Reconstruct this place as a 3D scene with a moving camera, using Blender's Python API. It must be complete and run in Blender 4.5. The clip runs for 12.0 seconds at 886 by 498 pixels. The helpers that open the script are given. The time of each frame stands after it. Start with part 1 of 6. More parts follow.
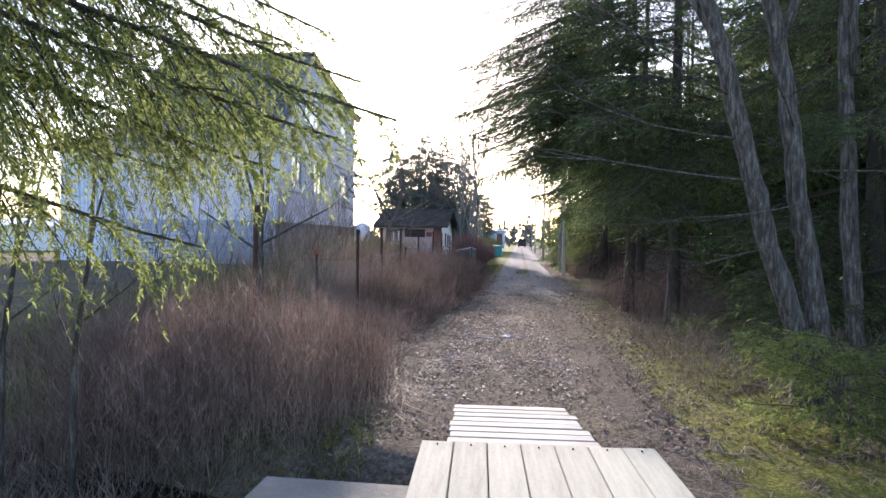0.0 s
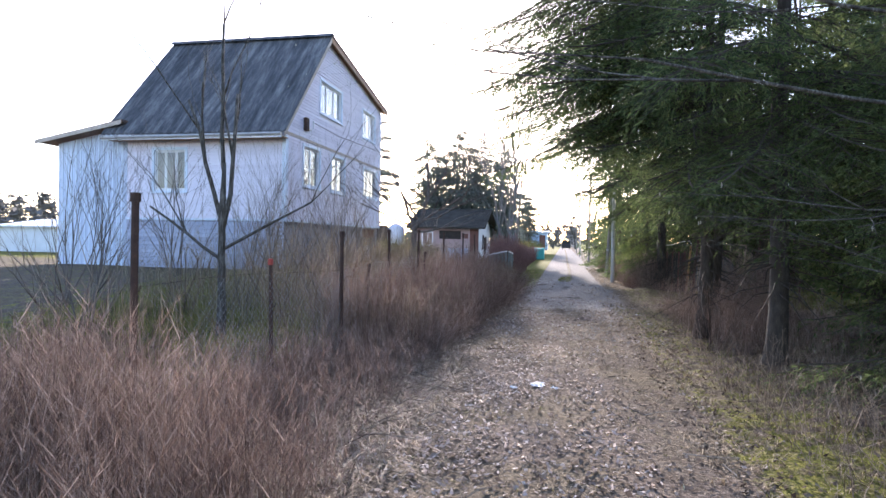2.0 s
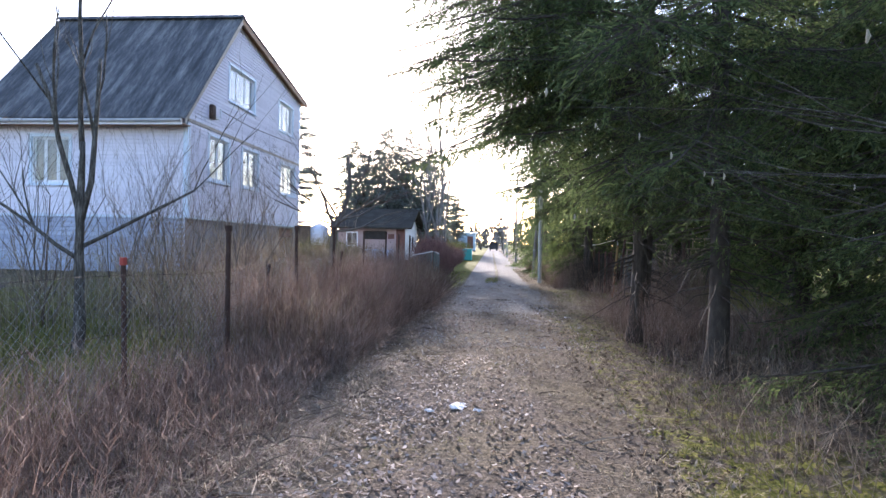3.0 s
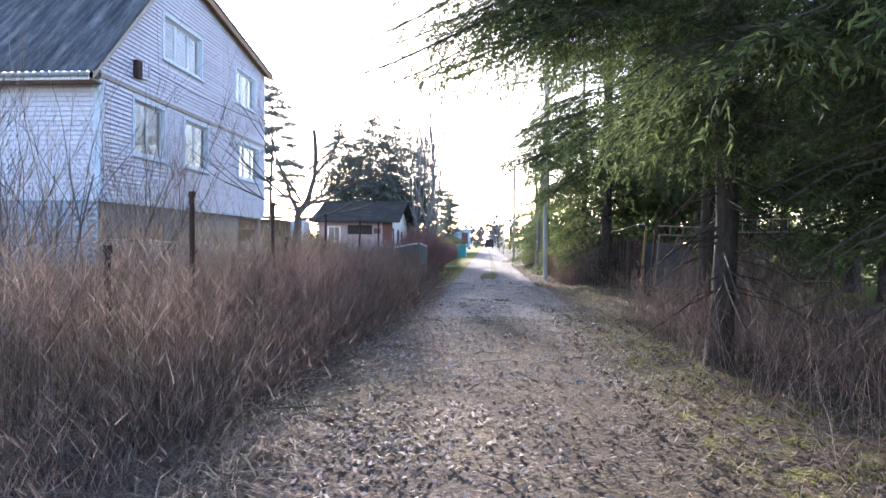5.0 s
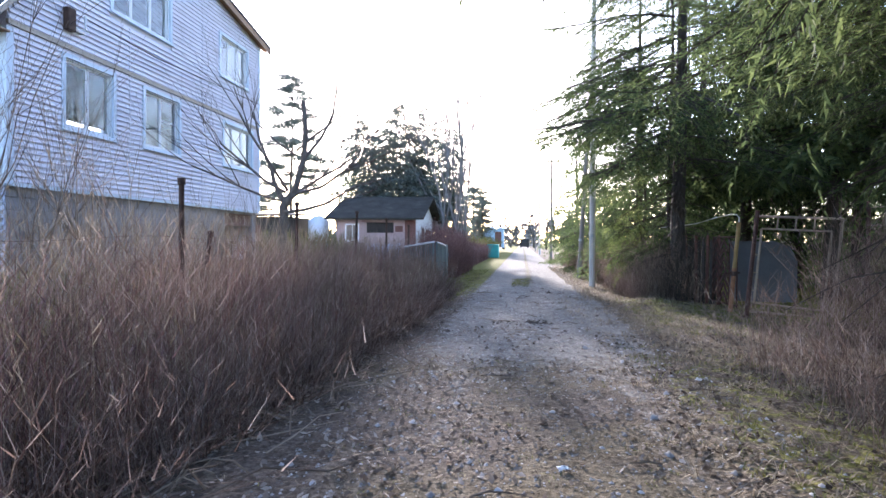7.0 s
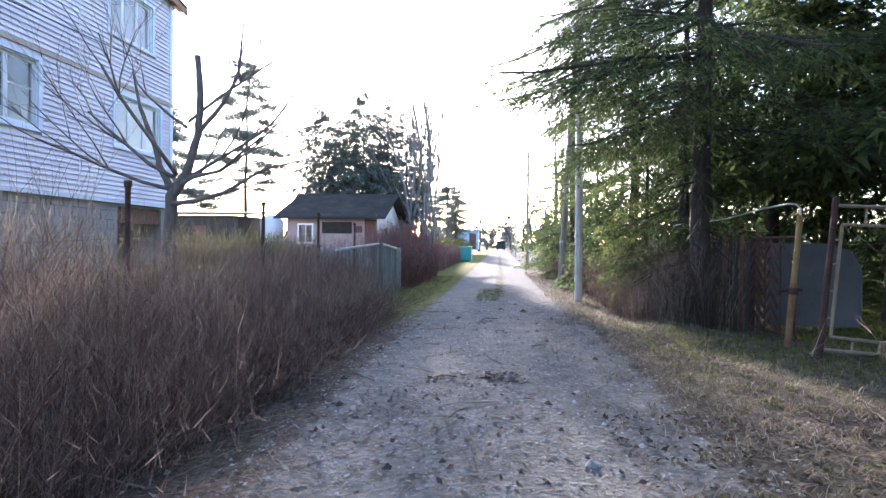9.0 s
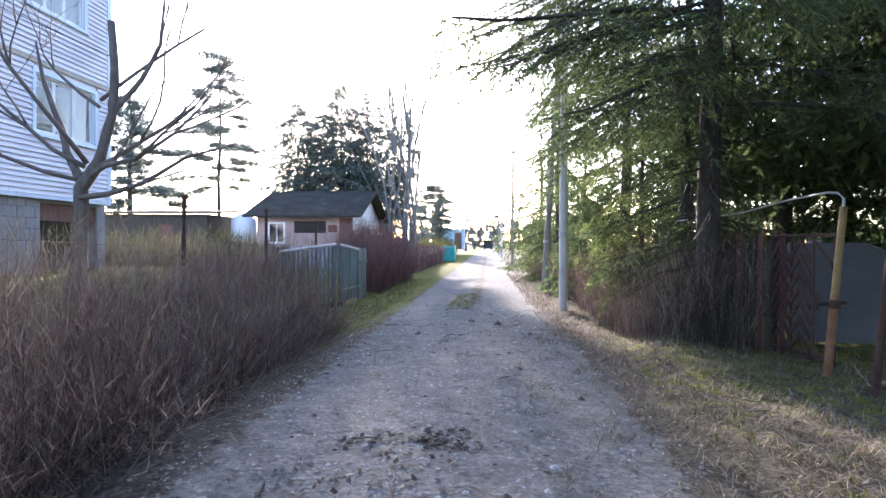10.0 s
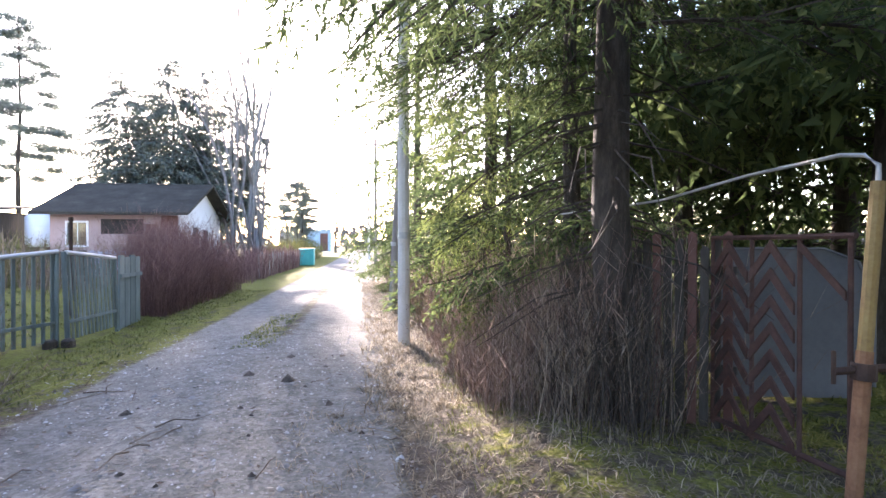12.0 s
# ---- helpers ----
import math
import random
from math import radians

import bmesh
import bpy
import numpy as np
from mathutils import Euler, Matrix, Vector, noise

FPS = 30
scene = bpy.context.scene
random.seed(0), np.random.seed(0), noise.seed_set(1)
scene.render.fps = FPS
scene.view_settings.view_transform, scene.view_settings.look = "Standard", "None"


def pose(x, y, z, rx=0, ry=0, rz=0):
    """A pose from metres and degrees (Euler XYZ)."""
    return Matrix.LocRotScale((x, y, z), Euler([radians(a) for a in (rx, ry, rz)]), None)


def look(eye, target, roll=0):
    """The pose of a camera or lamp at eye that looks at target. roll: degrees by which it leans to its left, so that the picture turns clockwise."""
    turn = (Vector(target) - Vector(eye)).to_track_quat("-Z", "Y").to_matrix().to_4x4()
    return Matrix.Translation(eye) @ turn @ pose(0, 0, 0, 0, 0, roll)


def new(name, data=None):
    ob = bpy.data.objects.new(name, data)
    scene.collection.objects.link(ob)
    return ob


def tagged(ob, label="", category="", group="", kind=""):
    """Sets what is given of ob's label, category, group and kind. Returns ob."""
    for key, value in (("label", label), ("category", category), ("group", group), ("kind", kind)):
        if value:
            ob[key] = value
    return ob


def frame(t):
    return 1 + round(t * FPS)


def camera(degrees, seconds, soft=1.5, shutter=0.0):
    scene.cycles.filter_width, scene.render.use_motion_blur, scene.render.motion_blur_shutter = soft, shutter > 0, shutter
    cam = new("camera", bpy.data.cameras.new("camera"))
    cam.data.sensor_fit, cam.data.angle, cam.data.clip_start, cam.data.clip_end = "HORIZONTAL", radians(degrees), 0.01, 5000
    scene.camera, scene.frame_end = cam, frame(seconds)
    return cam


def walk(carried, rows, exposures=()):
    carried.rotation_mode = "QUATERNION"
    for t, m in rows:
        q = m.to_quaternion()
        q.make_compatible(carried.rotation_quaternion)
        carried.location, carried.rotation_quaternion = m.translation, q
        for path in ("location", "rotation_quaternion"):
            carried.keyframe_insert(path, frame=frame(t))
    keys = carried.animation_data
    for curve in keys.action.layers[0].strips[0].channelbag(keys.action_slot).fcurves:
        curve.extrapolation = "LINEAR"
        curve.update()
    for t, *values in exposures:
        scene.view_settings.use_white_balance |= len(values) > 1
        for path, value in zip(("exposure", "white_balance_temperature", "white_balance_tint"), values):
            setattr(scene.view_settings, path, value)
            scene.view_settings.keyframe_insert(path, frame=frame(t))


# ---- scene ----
cam = camera(74.5, 12.0)
PATH = [
    (0, (0.059, 0.011, 1.606), (-0.189, 1.996, 1.573), 0.9),
    (0.1, (0.056, 0.186, 1.604), (-0.189, 2.171, 1.573), 1.3),
    (0.5, (0.072, 0.892, 1.631), (-0.181, 2.876, 1.598), 1.0),
    (1, (0.045, 1.693, 1.649), (-0.25, 3.67, 1.613), 1.0),
    (1.5, (0.078, 2.309, 1.678), (-0.28, 4.276, 1.646), 1.0),
    (2, (0.148, 2.919, 1.666), (-0.246, 4.879, 1.635), 1.0),
    (2.5, (0.174, 3.475, 1.651), (-0.016, 5.465, 1.625), 1.1),
    (2.7, (0.199, 3.705, 1.642), (0.048, 5.699, 1.619), 1.1),
    (4.3, (0.099, 6.215, 1.271), (-0.086, 8.207, 1.252), 0.6),
    (4.5, (0.169, 6.698, 1.246), (-0.007, 8.69, 1.221), 0.6),
    (5, (0.19, 7.747, 1.272), (0.051, 9.743, 1.249), 0.4),
    (5.5, (0.276, 8.738, 1.249), (0.129, 10.733, 1.226), 0.5),
    (6, (0.274, 9.613, 1.206), (0.073, 11.602, 1.187), 0.5),
    (6.5, (0.274, 10.589, 1.203), (0.036, 12.575, 1.181), 0.5),
    (7, (0.309, 11.495, 1.229), (0.05, 13.478, 1.205), 0.4),
    (7.5, (0.406, 12.4, 1.229), (0.236, 14.393, 1.205), 0.4),
    (7.7, (0.433, 12.739, 1.295), (0.274, 14.732, 1.269), 0.2),
    (9.3, (0.612, 15.576, 1.228), (0.427, 17.568, 1.213), 0.5),
    (9.5, (0.688, 15.898, 1.237), (0.516, 17.891, 1.222), 0.5),
    (10, (0.827, 16.741, 1.252), (0.683, 18.736, 1.234), 0.3),
    (10.5, (1.023, 17.557, 1.293), (0.993, 19.557, 1.275), 0.2),
    (11, (1.174, 18.389, 1.293), (1.181, 20.389, 1.275), 0.1),
    (11.5, (1.428, 19.197, 1.311), (1.56, 21.193, 1.297), 0.0),
    (12, (1.72, 19.996, 1.312), (1.997, 21.976, 1.298), 0.0),
]
walk(cam, [(t, look(eye, target, roll)) for t, eye, target, roll in PATH],
     exposures=[(0, 1.85, 6450, 25), (0.5, 2.22, 6450, 25), (1.5, 2.2, 6400, 25), (2.7, 2.1, 6250, 24), (4.5, 2.3, 6150, 24), (7.5, 2.45, 6050, 23), (10, 2.6, 6150, 24), (12, 3.1, 6650, 27)])

# world, sun and exposure
SUN_AZ, SUN_EL = -10.9, 15.5   # degrees left of +y, above the horizon
world = bpy.data.worlds.new("world")
scene.world = world
world.use_nodes = True
wn, wl = world.node_tree.nodes, world.node_tree.links
sky = wn.new("ShaderNodeTexSky")
sky.sky_type, sky.sun_disc = "NISHITA", False
sky.sun_elevation, sky.sun_rotation = radians(SUN_EL), radians(SUN_AZ)
sky.air_density, sky.dust_density, sky.ozone_density = 1.0, 0.8, 1.6
wl.new(sky.outputs[0], wn["Background"].inputs[0])
wn["Background"].inputs[1].default_value = 0.15
lamp = bpy.data.lights.new("sun", "SUN")
lamp.energy, lamp.angle, lamp.color = 4.2, radians(1.0), (1.0, 0.93, 0.82)
sun_dir = Vector((math.sin(radians(SUN_AZ)) * math.cos(radians(SUN_EL)), math.cos(radians(SUN_AZ)) * math.cos(radians(SUN_EL)), math.sin(radians(SUN_EL))))
new("sun", lamp).matrix_world = look(sun_dir * 60, (0, 0, 0))

rng = np.random.default_rng(7)


# ---------- mesh tools ----------
class Buf:
    """Collects vertices and faces of one mesh."""

    def __init__(self):
        self.v, self.f = [], []

    def add(self, verts, faces):
        n = len(self.v)
        self.v.extend([tuple(p) for p in verts])
        self.f.extend([tuple(i + n for i in q) for q in faces])
        return self

    def box(self, a, b, m=None):
        (x0, y0, z0), (x1, y1, z1) = a, b
        p = [Vector(q) for q in ((x0, y0, z0), (x1, y0, z0), (x1, y1, z0), (x0, y1, z0), (x0, y0, z1), (x1, y0, z1), (x1, y1, z1), (x0, y1, z1))]
        if m is not None:
            p = [m @ q for q in p]
        return self.add(p, ((0, 3, 2, 1), (4, 5, 6, 7), (0, 1, 5, 4), (1, 2, 6, 5), (2, 3, 7, 6), (3, 0, 4, 7)))

    def prism(self, poly, depth):
        """A flat outline pushed along the vector depth."""
        n, d = len(poly), Vector(depth)
        p = [Vector(q) for q in poly]
        return self.add(p + [q + d for q in p], [tuple(range(n))[::-1], tuple(range(n, 2 * n))] + [(i, (i + 1) % n, (i + 1) % n + n, i + n) for i in range(n)])

    def tube(self, pts, radii, sides=6):
        pts = [Vector(p) for p in pts]
        n0, rings = len(self.v), len(pts)
        for i, p in enumerate(pts):
            d = (pts[min(i + 1, rings - 1)] - pts[max(i - 1, 0)]).normalized()
            u = d.cross(Vector((0.31, 0.87, 0.4)) if abs(d.z) > 0.7 else Vector((0, 0, 1))).normalized()
            w = d.cross(u)
            for k in range(sides):
                a = 2 * math.pi * k / sides
                self.v.append(tuple(p + (math.cos(a) * u + math.sin(a) * w) * float(radii[i])))
        for i in range(rings - 1):
            for k in range(sides):
                a, b = n0 + i * sides + k, n0 + i * sides + (k + 1) % sides
                self.f.append((a, b, b + sides, a + sides))
        self.f.append(tuple(range(n0, n0 + sides))[::-1])
        self.f.append(tuple(range(n0 + (rings - 1) * sides, n0 + rings * sides)))
        return self

    def mesh(self, name, smooth=False):
        me = bpy.data.meshes.new(name)
        me.from_pydata(self.v, [], self.f)
        if smooth:
            me.shade_smooth()
        return me


def np_mesh(name, verts, faces, smooth=False):
    """A mesh from arrays: (n, 3) vertices and (m, 3 or 4) faces."""
    me = bpy.data.meshes.new(name)
    k = faces.shape[1]
    me.vertices.add(len(verts))
    me.vertices.foreach_set("co", np.ascontiguousarray(verts, dtype=np.float32).ravel())
    me.loops.add(faces.size)
    me.loops.foreach_set("vertex_index", np.ascontiguousarray(faces, dtype=np.int32).ravel())
    me.polygons.add(len(faces))
    me.polygons.foreach_set("loop_start", np.arange(0, faces.size, k, dtype=np.int32))
    me.update(calc_edges=True)
    me.validate()
    if smooth:
        me.shade_smooth()
    return me


def bevelled(buf, width=0.006):
    bm = bmesh.new()
    me = buf.mesh("tmp")
    bm.from_mesh(me)
    bmesh.ops.bevel(bm, geom=bm.edges[:], offset=width, segments=1, affect="EDGES")
    bm.to_mesh(me)
    bm.free()
    return me


def part(name, data, material, parent=None, label=""):
    """One mesh object, under a thing or a part, in world coordinates of its parent's frame."""
    me = data.mesh(name) if isinstance(data, Buf) else data
    me.name = name
    if not me.materials:
        me.materials.append(material)
    ob = new(name, me)
    if parent is not None:
        ob.parent = parent
    if label:
        ob["label"] = label
    return ob


def thing(name, label, category, at=(0, 0, 0), group="", kind="", turn=0.0):
    ob = new(name)
    ob.empty_display_size = 0.2
    ob.matrix_world = pose(*at, 0, 0, turn)
    return tagged(ob, label, category, group, kind)


# ---------- materials ----------
def material(name, rough=0.8, metal=0.0, spec=0.3):
    m = bpy.data.materials.new(name)
    m.use_nodes = True
    b = m.node_tree.nodes["Principled BSDF"]
    b.inputs["Roughness"].default_value, b.inputs["Metallic"].default_value, b.inputs["Specular IOR Level"].default_value = rough, metal, spec
    return m, m.node_tree.nodes, m.node_tree.links, b


def noise_tex(nodes, links, scale, detail=4.0, rough=0.6, stretch=None, coord="Object"):
    n = nodes.new("ShaderNodeTexNoise")
    n.inputs["Scale"].default_value, n.inputs["Detail"].default_value, n.inputs["Roughness"].default_value = scale, detail, rough
    tc = nodes.new("ShaderNodeTexCoord") if coord != "Position" else nodes.new("ShaderNodeNewGeometry")
    out = tc.outputs[coord]
    if stretch:
        mp = nodes.new("ShaderNodeMapping")
        mp.inputs["Scale"].default_value = stretch
        links.new(out, mp.inputs["Vector"])
        out = mp.outputs[0]
    links.new(out, n.inputs["Vector"])
    return n


def ramp(nodes, links, source, stops):
    r = nodes.new("ShaderNodeValToRGB")
    e = r.color_ramp.elements
    e[0].position, e[0].color = stops[0][0], (*stops[0][1], 1)
    e[1].position, e[1].color = stops[-1][0], (*stops[-1][1], 1)
    for p, c in stops[1:-1]:
        e.new(p).color = (*c, 1)
    links.new(source, r.inputs[0])
    return r.outputs[0]


def mix(nodes, links, fac, a, b, mode="MIX"):
    n = nodes.new("ShaderNodeMix")
    n.data_type, n.blend_type = "RGBA", mode
    for sock, val in ((n.inputs[0], fac), (n.inputs[6], a), (n.inputs[7], b)):
        if hasattr(val, "links"):
            links.new(val, sock)
        else:
            sock.default_value = val if isinstance(val, (int, float)) else (*val, 1)
    return n.outputs[2]


def maths(nodes, links, op, a, b=0.5, clamp=False):
    n = nodes.new("ShaderNodeMath")
    n.operation, n.use_clamp = op, clamp
    for sock, val in ((n.inputs[0], a), (n.inputs[1], b)):
        if hasattr(val, "links"):
            links.new(val, sock)
        else:
            sock.default_value = val
    return n.outputs[0]


def bump(nodes, links, bsdf, height, strength=0.3, distance=0.02):
    n = nodes.new("ShaderNodeBump")
    n.inputs["Strength"].default_value, n.inputs["Distance"].default_value = strength, distance
    links.new(height, n.inputs["Height"])
    links.new(n.outputs[0], bsdf.inputs["Normal"])


def plain(name, stops, scale=6.0, fine=40.0, rough=0.8, metal=0.0, stretch=None, relief=0.3, spec=0.3, island=0.0, pieces=0.0, through_light=0.0):
    """A surface whose colour runs over stops with a coarse and a fine noise; island / pieces: how far single bits differ."""
    m, n, l, b = material(name, rough, metal, spec)
    big = noise_tex(n, l, scale, 3.0, 0.6, stretch)
    small = noise_tex(n, l, fine, 5.0, 0.7, stretch)
    f = maths(n, l, "ADD", maths(n, l, "MULTIPLY", big.outputs[0], 0.6), maths(n, l, "MULTIPLY", small.outputs[0], 0.4))
    if island:
        g = n.new("ShaderNodeNewGeometry")
        f = maths(n, l, "ADD", f, maths(n, l, "MULTIPLY", maths(n, l, "SUBTRACT", g.outputs["Random Per Island"], 0.5), island))
    if pieces:
        o = n.new("ShaderNodeObjectInfo")
        f = maths(n, l, "ADD", f, maths(n, l, "MULTIPLY", maths(n, l, "SUBTRACT", o.outputs["Random"], 0.5), pieces))
    col = ramp(n, l, f, stops)
    l.new(col, b.inputs["Base Color"])
    if relief:
        bump(n, l, b, small.outputs[0], relief, 0.01)
    if through_light:
        t = n.new("ShaderNodeBsdfTranslucent")
        l.new(col, t.inputs["Color"])
        mx = n.new("ShaderNodeMixShader")
        mx.inputs[0].default_value = through_light
        l.new(b.outputs[0], mx.inputs[1])
        l.new(t.outputs[0], mx.inputs[2])
        l.new(mx.outputs[0], n["Material Output"].inputs[0])
    return m


M_siding = plain("painted_siding", [(0.25, (0.54, 0.52, 0.58)), (0.5, (0.71, 0.69, 0.76)), (0.8, (0.78, 0.77, 0.83))], 1.2, 30, 0.6, stretch=(1, 1, 4), relief=0.15, pieces=0.16)
M_siding_blue = plain("blue_base_boards", [(0.25, (0.28, 0.31, 0.40)), (0.55, (0.40, 0.44, 0.54)), (0.8, (0.50, 0.53, 0.62))], 1.4, 30, 0.7, stretch=(1, 1, 4), relief=0.2, pieces=0.25)
M_board_blue = plain("blue_annex_boards", [(0.25, (0.40, 0.47, 0.58)), (0.55, (0.52, 0.60, 0.72)), (0.8, (0.62, 0.69, 0.78))], 1.4, 30, 0.7, stretch=(4, 4, 1), relief=0.2, pieces=0.25)
M_trim = plain("blue_white_trim", [(0.3, (0.55, 0.64, 0.74)), (0.7, (0.66, 0.75, 0.84))], 3, 40, 0.5, relief=0.1)
M_white = plain("white_frame_paint", [(0.3, (0.66, 0.68, 0.70)), (0.7, (0.78, 0.80, 0.82))], 3, 40, 0.45, relief=0.1)
M_fascia = plain("fascia_wood", [(0.3, (0.36, 0.30, 0.24)), (0.7, (0.52, 0.46, 0.40))], 2, 30, 0.7, stretch=(6, 6, 1))
M_soffit = plain("brown_soffit", [(0.3, (0.22, 0.12, 0.07)), (0.7, (0.36, 0.22, 0.13))], 2, 30, 0.7)
M_roof = plain("dark_corrugated_roof", [(0.33, (0.035, 0.040, 0.046)), (0.48, (0.075, 0.080, 0.088)), (0.62, (0.17, 0.175, 0.18)), (0.72, (0.28, 0.28, 0.27))], 1.1, 9, 0.85, stretch=(3.5, 0.5, 0.5), relief=0.5, spec=0.12)
M_roof_brown = plain("brown_roofing", [(0.3, (0.09, 0.06, 0.045)), (0.7, (0.18, 0.12, 0.09))], 2, 20, 0.85)
M_masonry = plain("grey_block_base", [(0.3, (0.20, 0.19, 0.20)), (0.55, (0.30, 0.29, 0.30)), (0.8, (0.40, 0.39, 0.40))], 1.5, 18, 0.9, relief=0.6)
# Near-black colour stands for the shade inside rooms and openings.
M_dark = plain("interior_shade_black", [(0.3, (0.02, 0.02, 0.02)), (0.7, (0.05, 0.045, 0.04))], 2, 20, 0.95)
M_rustpanel = plain("red_brown_panel", [(0.3, (0.10, 0.05, 0.04)), (0.7, (0.20, 0.10, 0.08))], 3, 30, 0.8)
M_rust = plain("rusty_red_metal", [(0.25, (0.045, 0.026, 0.022)), (0.55, (0.095, 0.050, 0.040)), (0.8, (0.17, 0.088, 0.062))], 8, 60, 0.75, 0.2, relief=0.4)
M_pipe = plain("yellowed_pipe_paint", [(0.3, (0.16, 0.085, 0.045)), (0.5, (0.28, 0.18, 0.065)), (0.75, (0.38, 0.28, 0.11))], 4, 40, 0.6, 0.0, relief=0.25)
M_palepipe = plain("pale_peach_pipe_paint", [(0.3, (0.22, 0.13, 0.09)), (0.45, (0.30, 0.235, 0.17)), (0.7, (0.42, 0.35, 0.26))], 5, 40, 0.6, relief=0.25)
M_rustpipe = plain("orange_rust_pipe", [(0.3, (0.12, 0.055, 0.03)), (0.5, (0.24, 0.115, 0.06)), (0.75, (0.34, 0.19, 0.10))], 6, 50, 0.8, relief=0.3)
M_galv = plain("dull_zinc", [(0.3, (0.33, 0.34, 0.34)), (0.7, (0.52, 0.52, 0.50))], 6, 60, 0.5, 0.6, relief=0.2)
M_post = plain("dark_iron_post", [(0.3, (0.035, 0.022, 0.018)), (0.7, (0.10, 0.06, 0.045))], 8, 60, 0.8, 0.2, relief=0.4)
M_fence = plain("weathered_grey_green_paint", [(0.25, (0.085, 0.11, 0.11)), (0.55, (0.16, 0.20, 0.195)), (0.8, (0.27, 0.32, 0.31))], 4, 40, 0.75, stretch=(1, 1, 0.3), pieces=0.2)
M_rail = plain("white_grey_rail", [(0.3, (0.5, 0.5, 0.5)), (0.7, (0.68, 0.68, 0.67))], 4, 40, 0.6)
M_deck = plain("bleached_planks", [(0.25, (0.15, 0.14, 0.11)), (0.5, (0.31, 0.305, 0.235)), (0.75, (0.44, 0.435, 0.345))], 2.2, 30, 0.85, stretch=(6, 0.7, 6), relief=0.4, pieces=0.18)
M_deck_x = plain("bleached_cross_boards", [(0.25, (0.17, 0.158, 0.13)), (0.5, (0.32, 0.305, 0.26)), (0.75, (0.46, 0.445, 0.39))], 2.2, 30, 0.85, stretch=(0.7, 6, 6), relief=0.4, pieces=0.18)
M_concrete = plain("old_concrete", [(0.25, (0.10, 0.105, 0.085)), (0.55, (0.19, 0.185, 0.165)), (0.8, (0.30, 0.29, 0.265))], 2.0, 30, 0.9, relief=0.5)
M_pole_w = plain("pale_concrete_pole", [(0.25, (0.38, 0.36, 0.33)), (0.55, (0.55, 0.53, 0.49)), (0.8, (0.66, 0.64, 0.60))], 2.0, 30, 0.85, relief=0.3)
M_pole_g = plain("grey_weathered_pole", [(0.25, (0.16, 0.14, 0.13)), (0.55, (0.26, 0.24, 0.22)), (0.8, (0.36, 0.33, 0.30))], 2.0, 30, 0.9, stretch=(5, 5, 0.5), relief=0.4)
M_bark = plain("spruce_bark", [(0.25, (0.028, 0.022, 0.018)), (0.5, (0.062, 0.051, 0.042)), (0.8, (0.14, 0.12, 0.10))], 7, 34, 0.95, stretch=(3, 3, 0.8), relief=0.9)
M_alder = plain("grey_alder_bark", [(0.36, (0.026, 0.023, 0.019)), (0.5, (0.080, 0.073, 0.062)), (0.66, (0.23, 0.22, 0.195))], 9, 45, 0.95, stretch=(4, 4, 0.6), relief=1.0)
M_catkin = plain("pale_catkins", [(0.3, (0.26, 0.25, 0.19)), (0.7, (0.45, 0.43, 0.34))], 8, 60, 0.9, relief=0, through_light=0.3)
M_stem = plain("pale_grey_stems", [(0.3, (0.12, 0.115, 0.11)), (0.7, (0.27, 0.265, 0.26))], 5, 30, 0.95, stretch=(3, 3, 0.6), relief=0.5)
M_fruit = plain("fruit_tree_bark", [(0.25, (0.055, 0.046, 0.041)), (0.5, (0.125, 0.108, 0.096)), (0.8, (0.23, 0.205, 0.18))], 6, 40, 0.95, stretch=(2, 2, 0.8), relief=0.7)
M_needle = plain("spruce_needles", [(0.25, (0.045, 0.068, 0.030)), (0.5, (0.095, 0.132, 0.054)), (0.8, (0.18, 0.225, 0.085))], 0.6, 6, 0.75, island=0.5, relief=0, spec=0.12, through_light=0.5)
# Fresh green of young spruces; also the raised colour of the sunlit boughs.
M_needle_bright = plain("young_and_sunlit_needles", [(0.25, (0.085, 0.115, 0.034)), (0.5, (0.165, 0.205, 0.062)), (0.8, (0.28, 0.32, 0.12))], 0.6, 6, 0.75, island=0.5, relief=0, spec=0.12, through_light=0.6)
# Paler and bluer than the near needles: air haze put into the colour.
M_needle_far = plain("hazy_far_needles", [(0.25, (0.075, 0.098, 0.088)), (0.5, (0.12, 0.15, 0.135)), (0.8, (0.18, 0.215, 0.19))], 0.6, 6, 0.6, island=0.5, relief=0, through_light=0.4)
M_cane = plain("red_brown_canes", [(0.2, (0.095, 0.065, 0.054)), (0.5, (0.225, 0.158, 0.130)), (0.8, (0.42, 0.335, 0.28))], 0.8, 8, 0.85, island=0.6, relief=0, spec=0.1, through_light=0.25)
M_cane_dark = plain("dark_red_hedge_twigs", [(0.2, (0.09, 0.045, 0.042)), (0.5, (0.20, 0.105, 0.092)), (0.8, (0.32, 0.19, 0.16))], 0.8, 8, 0.75, island=0.6, relief=0)
M_drygrass = plain("straw_grass", [(0.2, (0.12, 0.092, 0.060)), (0.5, (0.25, 0.20, 0.135)), (0.8, (0.43, 0.365, 0.26))], 0.7, 8, 0.8, island=0.6, relief=0, through_light=0.25)
M_grass = plain("spring_grass", [(0.2, (0.060, 0.072, 0.018)), (0.5, (0.145, 0.155, 0.034)), (0.8, (0.28, 0.26, 0.08))], 0.7, 8, 0.7, island=0.6, relief=0, through_light=0.3)
# Pale leaves, their colour warmed and raised to show sun on the patch.
M_paleleaf = plain("sunlit_pale_leaves", [(0.05, (0.29, 0.245, 0.22)), (0.5, (0.47, 0.41, 0.375)), (0.9, (0.72, 0.66, 0.62))], 1.5, 12, 0.9, island=1.0, relief=0, spec=0.06, through_light=0.5)
